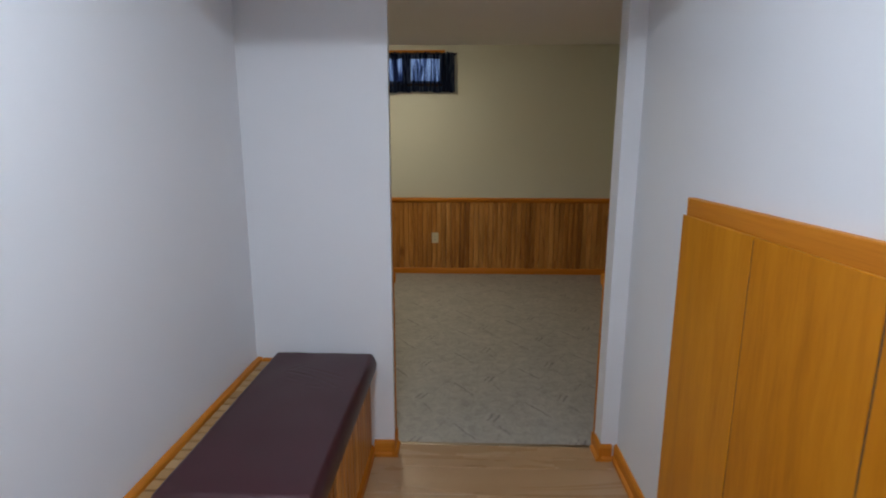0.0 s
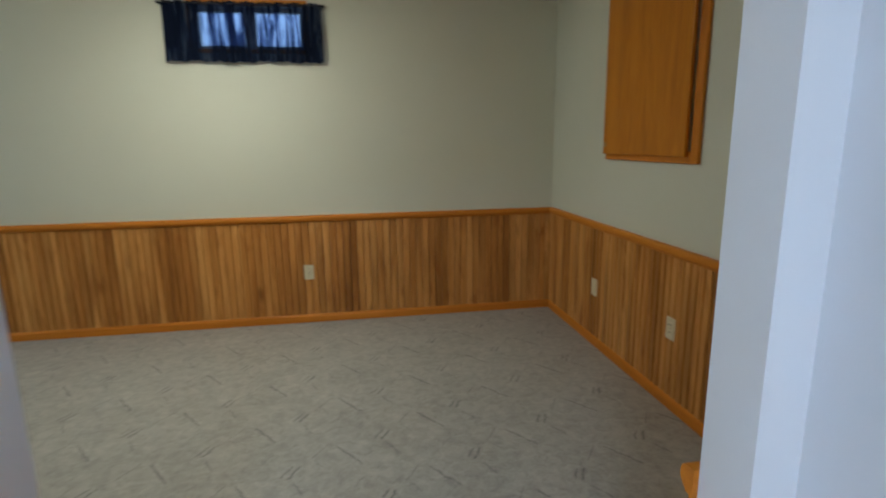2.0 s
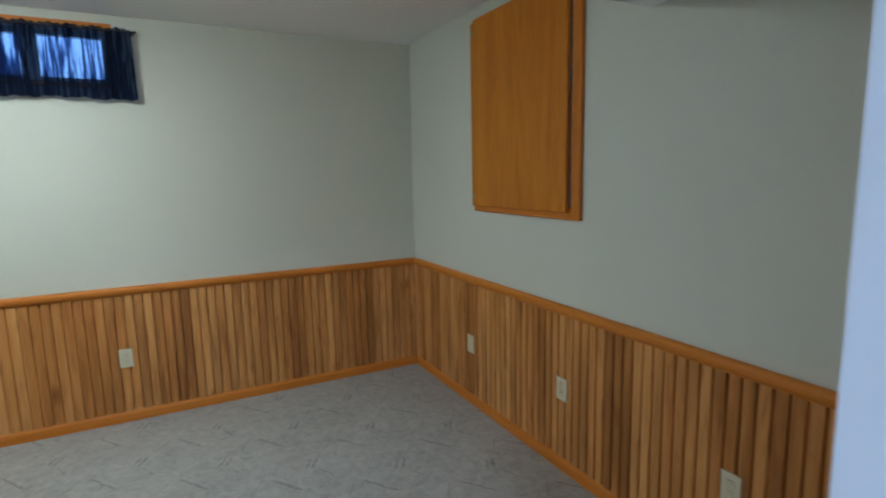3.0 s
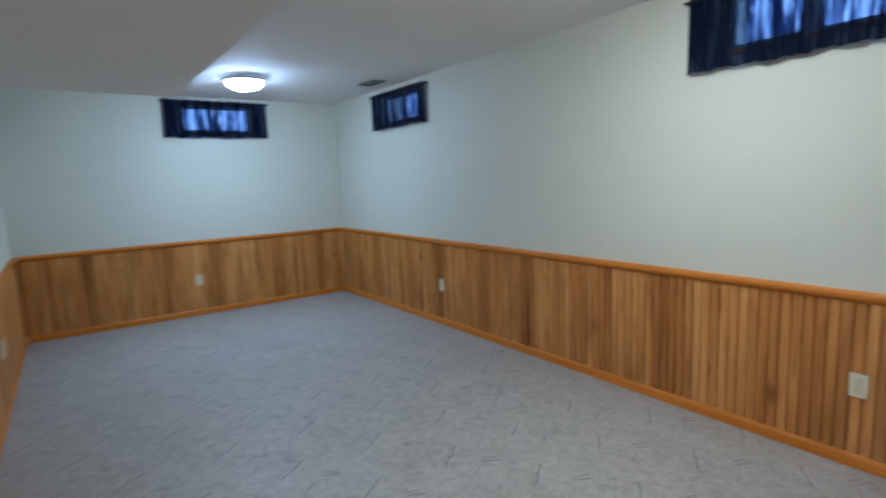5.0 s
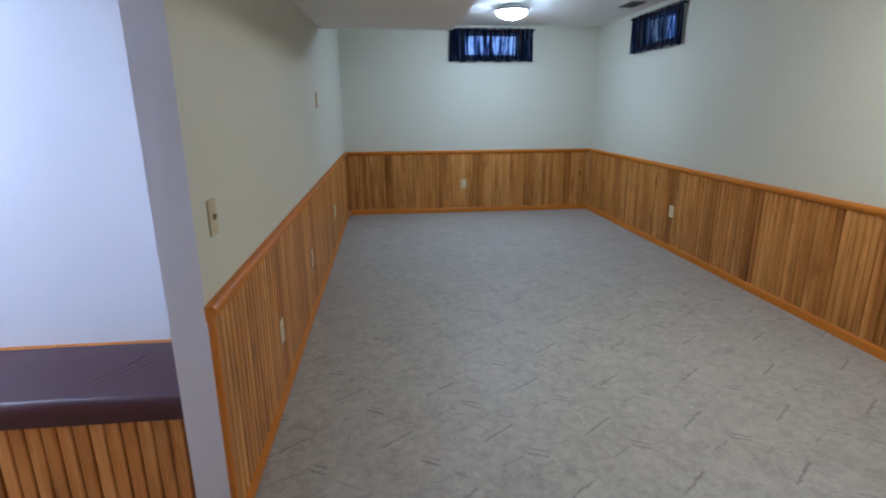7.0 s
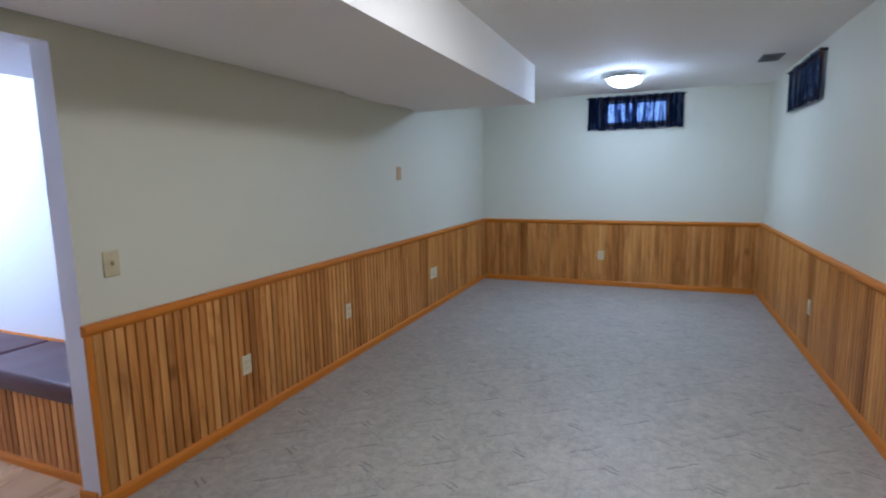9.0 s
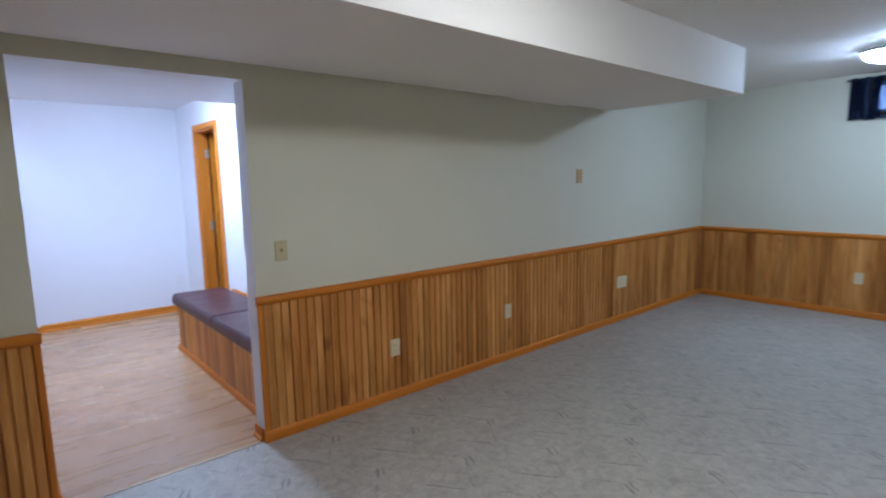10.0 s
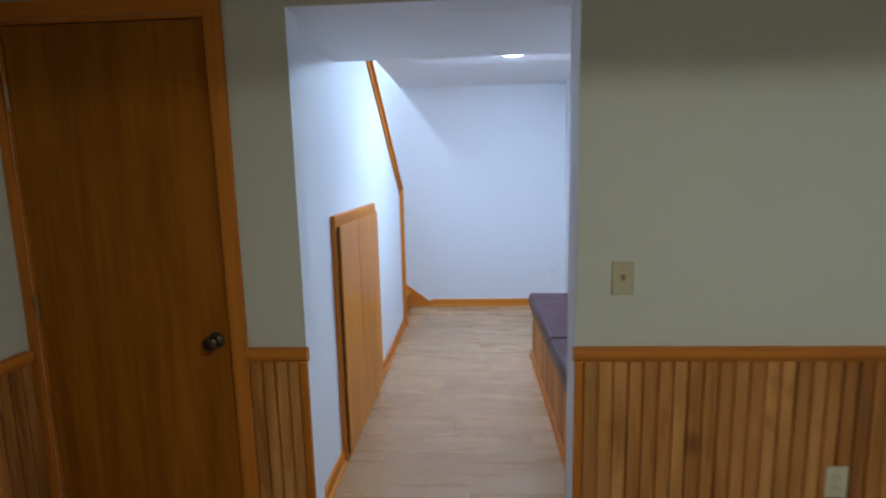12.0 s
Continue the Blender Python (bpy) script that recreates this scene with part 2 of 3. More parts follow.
    mid = noise_node(t, v, 19, 4, 0.6, 0.8)
    fine = noise_node(t, v, 70, 3, 0.6)
    f = math_node(t, "ADD", math_node(t, "MULTIPLY", big, 0.24), math_node(t, "MULTIPLY", mid, 0.52))
    f = math_node(t, "ADD", f, math_node(t, "MULTIPLY", fine, 0.24))
    c = ramp(t, f, ((0.34, (0.258, 0.245, 0.216)), (0.50, (0.368, 0.350, 0.309)), (0.66, (0.468, 0.445, 0.394))))
    # pale ridges that run along the dark strokes
    glint = math_node(t, "MULTIPLY", light_edge, broken)
    c = mix_colour(t, math_node(t, "MULTIPLY", glint, 0.22), c, (0.54, 0.52, 0.485))
    c = mix_colour(t, math_node(t, "MULTIPLY", mask, 0.62), c, (0.070, 0.071, 0.070))
    t.links.new(c, p.inputs["Base Color"])
    t.links.new(math_node(t, "ADD", math_node(t, "MULTIPLY", mid, 0.25), 0.38), p.inputs["Roughness"])
    h = math_node(t, "SUBTRACT", math_node(t, "ADD", math_node(t, "MULTIPLY", f, 0.35), math_node(t, "MULTIPLY", glint, 0.3)), mask)
    bump(t, p, h, 0.7, 0.002)
    return m


vinyl = sheet_vinyl()
burgundy = leather()
navy = cloth()
glass = clear_glass()
west_glow = glow("lit_west_dome", WEST_TINT, ROOM_LAMP * 0.90)
east_glow = glow("lit_east_dome", EAST_TINT, ROOM_LAMP * 1.04)
stair_glow = glow("lit_stair_dome", HALL_TINT, STAIR_LAMP)
hall_glow = glow("lit_entry_dome", HALL_TINT, HALL_LAMP)


# ---- mesh helpers ----
def finish(name, bm, mats, parent=None, label="", smooth=False):
    me = bpy.data.meshes.new(name)
    bmesh.ops.recalc_face_normals(bm, faces=bm.faces)
    bm.to_mesh(me)
    bm.free()
    for m in (mats if isinstance(mats, (list, tuple)) else [mats]):
        me.materials.append(m)
    if smooth:
        for poly in me.polygons:
            poly.use_smooth = True
    ob = new(name, me)
    if parent:
        ob.parent = parent
    if label:
        tagged(ob, label)
    return ob


def part(name, bm, mat, parent, label="", smooth=False):
    return finish(name, bm, mat, parent, label, smooth)


def thing(name, at, label, category, group=""):
    ob = new(name)
    ob.location = at
    ob.empty_display_size = 0.1
    return tagged(ob, label, category, group)


def box(x0, x1, y0, y1, z0, z1, bevel=0.0, segments=1, bm=None):
    own = bmesh.new()
    bmesh.ops.create_cube(own, size=1)
    for v in own.verts:
        v.co = Vector(((x0 + x1) / 2 + v.co.x * (x1 - x0), (y0 + y1) / 2 + v.co.y * (y1 - y0), (z0 + z1) / 2 + v.co.z * (z1 - z0)))
    if bevel:
        bmesh.ops.bevel(own, geom=own.edges[:], offset=bevel, segments=segments, profile=0.5, affect="EDGES")
    if bm is None:
        return own
    me = bpy.data.meshes.new("joined")
    own.to_mesh(me)
    own.free()
    bm.from_mesh(me)
    bpy.data.meshes.remove(me)
    return bm


def lathe(profile, steps=32, axis="z"):
    """A turned body from (radius, height) pairs."""
    bm = bmesh.new()
    rings = []
    for r, h in profile:
        ring = []
        for i in range(steps):
            a = 2 * math.pi * i / steps
            x, y = r * math.cos(a), r * math.sin(a)
            ring.append(bm.verts.new((x, y, h) if axis == "z" else (x, h, y)))
        rings.append(ring)
    for a, b in zip(rings, rings[1:]):
        for i in range(steps):
            bm.faces.new((a[i], a[(i + 1) % steps], b[(i + 1) % steps], b[i]))
    for ring in (rings[0], rings[-1]):
        bm.faces.new(ring)
    bmesh.ops.remove_doubles(bm, verts=bm.verts, dist=1e-5)
    return bm


def extrude_profile(points, a, b, place):
    """A bar with the cross-section points (u, v) from a to b; place(s, u, v) gives the position."""
    bm = bmesh.new()
    ends = [[bm.verts.new(place(s, u, v)) for u, v in points] for s in (a, b)]
    n = len(points)
    for i in range(n):
        bm.faces.new((ends[0][i], ends[0][(i + 1) % n], ends[1][(i + 1) % n], ends[1][i]))
    bm.faces.new(ends[0])
    bm.faces.new(ends[1])
    return bm


def wall(name, axis, lo, hi, u0, u1, z0, z1, holes, mats, front=None):
    """An upright wall between lo and hi on its axis, with openings (u0, u1, z0, z1) cut right through.
    front: which side (+1 or -1) takes the second material."""
    us = sorted({u0, u1, *[h[0] for h in holes], *[h[1] for h in holes]})
    zs = sorted({z0, z1, *[h[2] for h in holes], *[h[3] for h in holes]})
    us = [u for u in us if u0 <= u <= u1]
    zs = [z for z in zs if z0 <= z <= z1]

    def solid(i, j):
        if not (0 <= i < len(us) - 1 and 0 <= j < len(zs) - 1):
            return False
        cu, cz = (us[i] + us[i + 1]) / 2, (zs[j] + zs[j + 1]) / 2
        return not any(h[0] < cu < h[1] and h[2] < cz < h[3] for h in holes)

    bm = bmesh.new()
    cache = {}

    def vert(u, d, z):
        key = (u, d, z)
        if key not in cache:
            cache[key] = bm.verts.new((d, u, z) if axis == "x" else (u, d, z))
        return cache[key]

    for i in range(len(us) - 1):
        for j in range(len(zs) - 1):
            if not solid(i, j):
                continue
            a, b, c, d = us[i], us[i + 1], zs[j], zs[j + 1]
            for side, depth in ((-1, lo), (1, hi)):
                f = bm.faces.new((vert(a, depth, c), vert(b, depth, c), vert(b, depth, d), vert(a, depth, d)))
                f.material_index = 1 if side == front else 0
            for di, dj, e in ((-1, 0, ((a, c), (a, d))), (1, 0, ((b, c), (b, d))), (0, -1, ((a, c), (b, c))), (0, 1, ((a, d), (b, d)))):
                if not solid(i + di, j + dj):
                    (p, q), (r, s) = e
                    bm.faces.new((vert(p, lo, q), vert(r, lo, s), vert(r, hi, s), vert(p, hi, q)))
    return tagged(finish(name, bm, mats), kind="structure")


def structure(name, bm, mat, label=""):
    return tagged(finish(name, bm, mat), label, kind="structure")


# ---- plan (metres) ----
WEST, EAST, SOUTH, NORTH = -6.17, 1.495, 2.52, 5.955
CEIL, RAIL = 2.46, 0.862
HALL_W, HALL_E, HALL_N, HALL_S = -1.155, 0.515, 2.41, -1.33
HALL_CEIL, HEAD = 2.36, 2.042
OPEN_W, OPEN_E = -0.535, 0.44
DOOR_W, DOOR_E, DOOR_TOP = 0.714, 1.462, 2.035
SOFFIT_Y, SOFFIT_Z, SOFFIT_W = 3.72, 2.117, -4.02
OUT = 0.24
WINDOWS_N = ((-1.19, -0.43), (-4.93, -4.18))
WINDOW_W = (4.13, 4.88)
WIN_Z0, WIN_Z1 = 2.075, 2.365

structure("floor", box(WEST - OUT, EAST + OUT, SOUTH - 0.015, NORTH + OUT, -0.12, 0.0), vinyl)
floor_entry = structure("floor_entry", box(HALL_W - 0.95, EAST + OUT, HALL_S - 0.15, SOUTH - 0.015, -0.12, -0.012), subfloor)
wall_north = wall("wall_north", "y", NORTH, NORTH + OUT, WEST - OUT, EAST + OUT, 0, CEIL,
     [(a, b, WIN_Z0, WIN_Z1) for a, b in WINDOWS_N], [room_paint])
wall_west = wall("wall_west", "x", WEST - OUT, WEST, SOUTH - 0.11, NORTH, 0, CEIL, [(*WINDOW_W, WIN_Z0, WIN_Z1)], [room_paint])
wall_east = wall("wall_east", "x", EAST, EAST + OUT, SOUTH - 0.11, NORTH, 0, CEIL, [], [room_paint])
wall_south = wall("wall_south", "y", HALL_N, SOUTH, WEST, EAST, 0, CEIL,
     [(OPEN_W, OPEN_E, 0, HEAD), (DOOR_W, DOOR_E, 0, DOOR_TOP)], [hall_paint, room_paint], 1)
# the opening's west reveal is a little out of square
for v in wall_south.data.vertices:
    if abs(v.co.x - OPEN_W) < 1e-4 and abs(v.co.y - HALL_N) < 1e-4:
        v.co.x += 0.009
structure("ceiling", box(WEST - OUT, EAST + OUT, HALL_N, NORTH + OUT, CEIL, CEIL + 0.12), ceiling_paint)
# boxed soffit along the south wall, with a narrow open joint against the wall
structure("ceiling_soffit", box(SOFFIT_W, EAST, SOUTH + 0.05, SOFFIT_Y, SOFFIT_Z, CEIL), ceiling_paint)
for x0, x1, z in ((-2.645, EAST, SOFFIT_Z + 0.032), (-3.36, -2.645, SOFFIT_Z), (-3.92, -3.36, SOFFIT_Z + 0.018), (SOFFIT_W, -3.92, SOFFIT_Z)):
    structure("ceiling_soffit_edge", box(x0, x1, SOUTH, SOUTH + 0.05, z, CEIL), ceiling_paint)

# entry and stairwell
STAIR_TOP = 3.12
DOORW_Y0, DOORW_Y1, DOORW_TOP = -0.60, 0.06, 2.05
wall("wall_entry_west", "x", HALL_W - 0.11, HALL_W, HALL_S, HALL_N, 0, HALL_CEIL, [(DOORW_Y0, DOORW_Y1, 0, DOORW_TOP)], [hall_paint])
wall("wall_entry_south", "y", HALL_S - 0.11, HALL_S, HALL_W - 0.9, EAST + 0.11, 0, STAIR_TOP, [], [hall_paint])
wall("wall_stair_east", "x", EAST + 0.001, EAST + 0.11, HALL_S, HALL_N - 0.001, 0, STAIR_TOP, [], [hall_paint])
wall("wall_stair_north", "y", HALL_N - 0.11, HALL_N - 0.001, HALL_E + 0.1, EAST, 2.46, STAIR_TOP, [], [hall_paint])
structure("ceiling_stairwell", box(HALL_E, EAST + 0.11, HALL_S - 0.11, HALL_N, STAIR_TOP, STAIR_TOP + 0.1), ceiling_paint)
structure("ceiling_entry", box(HALL_W - 0.9, HALL_E + 0.06, HALL_S, HALL_N, HALL_CEIL, HALL_CEIL + 0.1), hall_paint)
structure("ceiling_entry_soffit", box(HALL_W, HALL_E, 1.63, HALL_N, HEAD, HALL_CEIL, 0.003), hall_paint)
wall("wall_stair_upper", "x", HALL_E, HALL_E + 0.1, HALL_S, HALL_N, HALL_CEIL + 0.1, STAIR_TOP, [], [hall_paint])
# side room behind the half-hidden door in the entry's west wall
wall("wall_side_room", "x", HALL_W - 0.9, HALL_W - 0.8, HALL_S, HALL_N, 0, HALL_CEIL, [], [hall_paint])

# wall beside the stairs: its top edge climbs with the flight
KNEE_Y, KNEE_Z, SLOPE = -0.56, 1.325, 0.69
top_y = KNEE_Y + (HALL_CEIL - KNEE_Z) / SLOPE
bm = bmesh.new()
outline = [(KNEE_Y, 0), (HALL_N, 0), (HALL_N, HALL_CEIL), (top_y, HALL_CEIL), (KNEE_Y, KNEE_Z)]
sides = [[bm.verts.new((x, y, z)) for y, z in outline] for x in (HALL_E, HALL_E + 0.1)]
for s in sides:
    bm.faces.new(s)
for i in range(5):
    bm.faces.new((sides[0][i], sides[0][(i + 1) % 5], sides[1][(i + 1) % 5], sides[1][i]))
structure("wall_stair", bm, hall_paint)

# ---- trim ----
RAIL_SHAPE = [(0, -0.050), (0.018, -0.050), (0.020, -0.045), (0.026, -0.041), (0.032, -0.034), (0.035, -0.025), (0.035, -0.016), (0.032, -0.008), (0.026, -0.002), (0.018, 0.0), (0, 0)]
BASE_SHAPE = [(0, 0), (0.022, 0), (0.023, 0.008), (0.023, 0.046), (0.019, 0.058), (0.013, 0.066), (0, 0.068)]
SHOE_SHAPE = [(0, 0), (0.026, 0), (0.024, 0.013), (0.014, 0.020), (0.014, 0.062), (0.008, 0.074), (0, 0.076)]


def moulding(name, shape, side, face, a, b, z, label):
    """A straight moulding on a wall face; side is the wall's outward direction."""
    place = {
        "n": lambda s, u, v: (s, face + u, z + v),
        "s": lambda s, u, v: (s, face - u, z + v),
        "e": lambda s, u, v: (face + u, s, z + v),
        "w": lambda s, u, v: (face - u, s, z + v),
    }[side]
    mat = trim_x if side in "ns" else trim_y
    ob = finish(name, extrude_profile(shape, a, b, place), mat)
    return tagged(ob, label, kind="structure")


RAIL_TEXT = "honey-stained wooden chair rail capping the wainscot"
BASE_TEXT = "honey-stained wooden baseboard along the wall"
CASE = 0.058
for shape, name, z, text in ((RAIL_SHAPE, "trim", RAIL, RAIL_TEXT), (BASE_SHAPE, "baseboard", 0.0, BASE_TEXT)):
    moulding(name, shape, "s", NORTH, WEST, EAST, z, text)
    moulding(name, shape, "n", SOUTH, WEST, OPEN_W + 0.010, z, text)
    moulding(name, shape, "n", SOUTH, OPEN_E - 0.010, DOOR_W - CASE, z, text)
    moulding(name, shape, "e", WEST, SOUTH + 0.036, NORTH - 0.036, z, text)
    moulding(name, shape, "w", EAST, SOUTH + 0.036, NORTH - 0.036, z, text)
for x0, x1 in ((OPEN_W - 0.024, OPEN_W + 0.004), (OPEN_E - 0.004, OPEN_E + 0.024)):
    structure("trim", box(x0, x1, SOUTH, SOUTH + 0.02, 0.068, RAIL - 0.05, 0.003), trim_z, "honey-stained edge strip closing the wainscot end")

# entry baseboards
BENCH_Y0, BENCH_Y1, BENCH_X = 0.27, HALL_N, -0.640
HATCH_Y0, HATCH_Y1 = 0.80, 1.845
for side, face, a, b in (("e", HALL_W, HALL_S, DOORW_Y0 - CASE), ("n", HALL_S, HALL_W + 0.026, 0.30), ("s", HALL_N, BENCH_X + 0.02, OPEN_W),
                         ("w", HALL_E, HATCH_Y1, HALL_N), ("w", HALL_E, KNEE_Y, HATCH_Y0), ("s", HALL_N, OPEN_E, HALL_E - 0.026),
                         ("w", OPEN_E, HALL_N - 0.026, SOUTH - 0.02), ("e", OPEN_W, HALL_N - 0.026, SOUTH - 0.02)):
    moulding("baseboard", SHOE_SHAPE, side, face, a, b, 0.0, BASE_TEXT)
structure("threshold", box(OPEN_W + 0.014, OPEN_E - 0.014, SOUTH - 0.024, SOUTH - 0.006, 0.0, 0.004, 0.0015), satin_strip, "thin satin metal strip between laminate and vinyl")

# sloping cap and end casing of the stair wall
def slope_bar(x0, x1, y0, z0, y1, z1, thick):
    bm = bmesh.new()
    n = Vector((0, -(z1 - z0), y1 - y0)).normalized() * thick
    corners = [(y0, z0), (y1, z1), (y1 + n.y, z1 + n.z), (y0 + n.y, z0 + n.z)]
    s = [[bm.verts.new((x, y, z)) for y, z in corners] for x in (x0, x1)]
    bm.faces.new(s[0])
    bm.faces.new(s[1])
    for i in range(4):
        bm.faces.new((s[0][i], s[0][(i + 1) % 4], s[1][(i + 1) % 4], s[1][i]))
    bmesh.ops.bevel(bm, geom=bm.edges[:], offset=0.003, segments=1, affect="EDGES")
    return bm


structure("trim", slope_bar(HALL_E - 0.036, HALL_E + 0.112, KNEE_Y, KNEE_Z, top_y - 0.004, HALL_CEIL - 0.004, 0.022), trim_y, "honey-stained sloping cap on the stair wall")
structure("trim", slope_bar(HALL_E - 0.016, HALL_E - 0.001, KNEE_Y, KNEE_Z - 0.05, top_y - 0.004, HALL_CEIL - 0.054, 0.05), trim_y, "honey-stained sloping board along the stair wall")
structure("trim", box(HALL_E - 0.036, HALL_E + 0.112, KNEE_Y - 0.022, KNEE_Y, 0, KNEE_Z + 0.02, 0.003), trim_z, "honey-stained upright casing at the stair wall's end")

# ---- doors ----
steel = plain("pale_hinge_steel", (0.62, 0.60, 0.55), 0.4, 0.6)


def casing(parent, axis, face, out, a, b, top, wide=CASE, left=True):
    """Two legs and a head round an opening, standing proud of the face by out."""
    lo, hi = sorted((face, face + out))
    def leg(u0, u1, z0, z1):
        bm = box(u0, u1, lo, hi, z0, z1, 0.004, 2) if axis == "y" else box(lo, hi, u0, u1, z0, z1, 0.004, 2)
        return bm
    part("casing", leg(a - wide, a, 0, top), trim_z, parent)
    if left:
        part("casing", leg(b, b + wide, 0, top), trim_z, parent)
    part("casing", leg(a - wide, b + (wide if left else 0), top, top + wide), trim_x if axis == "y" else trim_y, parent)


door_1 = tagged(new("door_1"), "closed flat honey-stained wooden door with bronze knob", "door", kind="structure")
casing(door_1, "y", SOUTH, 0.018, DOOR_W, DOOR_E, DOOR_TOP, CASE, False)
part("casing", box(DOOR_E, EAST - 0.001, SOUTH, SOUTH + 0.018, 0, DOOR_TOP + CASE, 0.004, 2), trim_z, door_1)
part("jamb", box(DOOR_W, DOOR_W + 0.012, HALL_N, SOUTH, 0, DOOR_TOP), trim_z, door_1)
part("jamb", box(DOOR_E - 0.012, DOOR_E, HALL_N, SOUTH, 0, DOOR_TOP), trim_z, door_1)
part("jamb", box(DOOR_W + 0.012, DOOR_E - 0.012, HALL_N, SOUTH, DOOR_TOP - 0.012, DOOR_TOP), trim_x, door_1)
slab = part("slab", box(DOOR_W + 0.016, DOOR_E - 0.016, SOUTH - 0.038, SOUTH - 0.003, 0.012, DOOR_TOP - 0.016, 0.002), slab_wood, door_1)
for x0, x1 in ((DOOR_W + 0.012, DOOR_W + 0.034), (DOOR_E - 0.034, DOOR_E - 0.012)):
    part("stop", box(x0, x1, SOUTH - 0.060, SOUTH - 0.039, 0, DOOR_TOP - 0.012), trim_z, door_1)
part("stop", box(DOOR_W + 0.034, DOOR_E - 0.034, SOUTH - 0.060, SOUTH - 0.039, DOOR_TOP - 0.034, DOOR_TOP - 0.012), trim_x, door_1)
KNOB_X, KNOB_Z = 0.776, 0.890


def knob(parent, x, y, z, turn):
    prof = [(0.0, 0.0), (0.030, 0.0), (0.031, 0.004), (0.026, 0.009), (0.012, 0.011), (0.010, 0.030), (0.018, 0.036), (0.026, 0.044), (0.027, 0.054), (0.021, 0.062), (0.0, 0.064)]
    ob = part("door_handle", lathe(prof, 24, "y"), bronze, parent, "dark bronze round knob", True)
    ob.matrix_basis = pose(x, y, z, 0, 0, turn)


knob(door_1, KNOB_X, SOUTH - 0.003, KNOB_Z, 0)
for z in (0.22, 1.02, 1.78):
    bm = lathe([(0.0, -0.045), (0.0055, -0.045), (0.0055, 0.045), (0.0, 0.045)], 10)
    ob = part("hinge", bm, brass, door_1, "worn brass hinge knuckle")
    ob.location = (DOOR_E - 0.012, SOUTH + 0.004, z)

door_2 = tagged(new("door_2"), "open honey-stained wooden door in a matching casing", "door", kind="structure")
casing(door_2, "x", HALL_W, 0.018, DOORW_Y0, DOORW_Y1, DOORW_TOP)
for y0, y1 in ((DOORW_Y0, DOORW_Y0 + 0.016), (DOORW_Y1 - 0.016, DOORW_Y1)):
    part("jamb", box(HALL_W - 0.11, HALL_W, y0, y1, 0, DOORW_TOP), trim_z, door_2)
part("jamb", box(HALL_W - 0.11, HALL_W, DOORW_Y0 + 0.016, DOORW_Y1 - 0.016, DOORW_TOP - 0.016, DOORW_TOP), trim_y, door_2)
ob = part("slab", box(0.0, 0.622, 0, 0.035, 0.012, DOORW_TOP - 0.02, 0.002), panel_wood, door_2)
ob.matrix_basis = pose(HALL_W - 0.112, DOORW_Y0 + 0.03, 0, 0, 0, 180 - 8) @ pose(0.010, -0.038, 0)
for z in (0.25, 1.05, 1.82):
    bm = lathe([(0.0, -0.045), (0.0055, -0.045), (0.0055, 0.045), (0.0, 0.045)], 10)
    ob = part("hinge", bm, brass, door_2, "worn brass hinge knuckle")
    ob.location = (HALL_W - 0.116, DOORW_Y0 + 0.024, z)
    part("hinge_plate", box(HALL_W - 0.110, HALL_W - 0.076, DOORW_Y0 + 0.016, DOORW_Y0 + 0.0185, z - 0.045, z + 0.045, 0.001), steel, door_2, "pale metal hinge leaf on the jamb")


# ---- windows and curtains ----
def window(name, axis, face, a, b, post=0.02):
    """A small two-light window set in the thick wall; face is the room side of the wall."""
    w = tagged(new(name), "small basement window with white frame and wood casing", "window", kind="structure")
    deep = 0.05

    def put(pname, u0, u1, d0, d1, z0, z1, mat, bev=0.003, label=""):
        if axis == "y":
            bm = box(u0, u1, face + d0, face + d1, z0, z1, bev)
        else:
            bm = box(face - d1, face - d0, u0, u1, z0, z1, bev)
        return part(pname, bm, mat, w, label)

    f = 0.03
    put("window_frame", a, b, deep, deep + 0.05, WIN_Z0, WIN_Z0 + f, vinyl_frame)
    put("window_frame", a, b, deep, deep + 0.05, WIN_Z1 - f, WIN_Z1, vinyl_frame)
    mid = (a + b) / 2
    for u0, u1 in ((a, a + f), (b - f, b), (mid - post, mid + post)):
        put("window_frame", u0, u1, deep + 0.002, deep + 0.048, WIN_Z0 + f, WIN_Z1 - f, vinyl_frame)
    for u0, u1 in ((a + f, mid - post), (mid + post, b - f)):
        pane = put("pane", u0, u1, deep + 0.022, deep + 0.026, WIN_Z0 + f, WIN_Z1 - f, glass, 0.0)
        pane.visible_shadow = False
    ht = trim_x if axis == "y" else trim_y
    put("casing", a - 0.032, b + 0.032, -0.014, 0.0, WIN_Z1, WIN_Z1 + 0.044, ht, 0.003, "honey-stained head casing")
    put("casing", a - 0.032, b + 0.032, -0.014, 0.0, WIN_Z0 - 0.03, WIN_Z0, ht)
    for u0, u1 in ((a - 0.032, a), (b, b + 0.032)):
        put("casing", u0, u1, -0.014, 0.0, WIN_Z0, WIN_Z1, trim_z)
    return w


bright = glow("overcast_daylight", (0.56, 0.74, 1.0), 1.65)
for a, b in WINDOWS_N:
    structure("backdrop", box(a - 0.4, b + 0.4, NORTH + OUT + 0.25, NORTH + OUT + 0.26, WIN_Z0 - 0.5, WIN_Z1 + 0.6), bright)
structure("backdrop", box(WEST - OUT - 0.26, WEST - OUT - 0.25, WINDOW_W[0] - 0.4, WINDOW_W[1] + 0.4, WIN_Z0 - 0.5, WIN_Z1 + 0.6), bright)
window("window_1", "y", NORTH, *WINDOWS_N[0], 0.042)
window("window_2", "y", NORTH, *WINDOWS_N[1])
window("window_3", "x", WEST, *WINDOW_W)


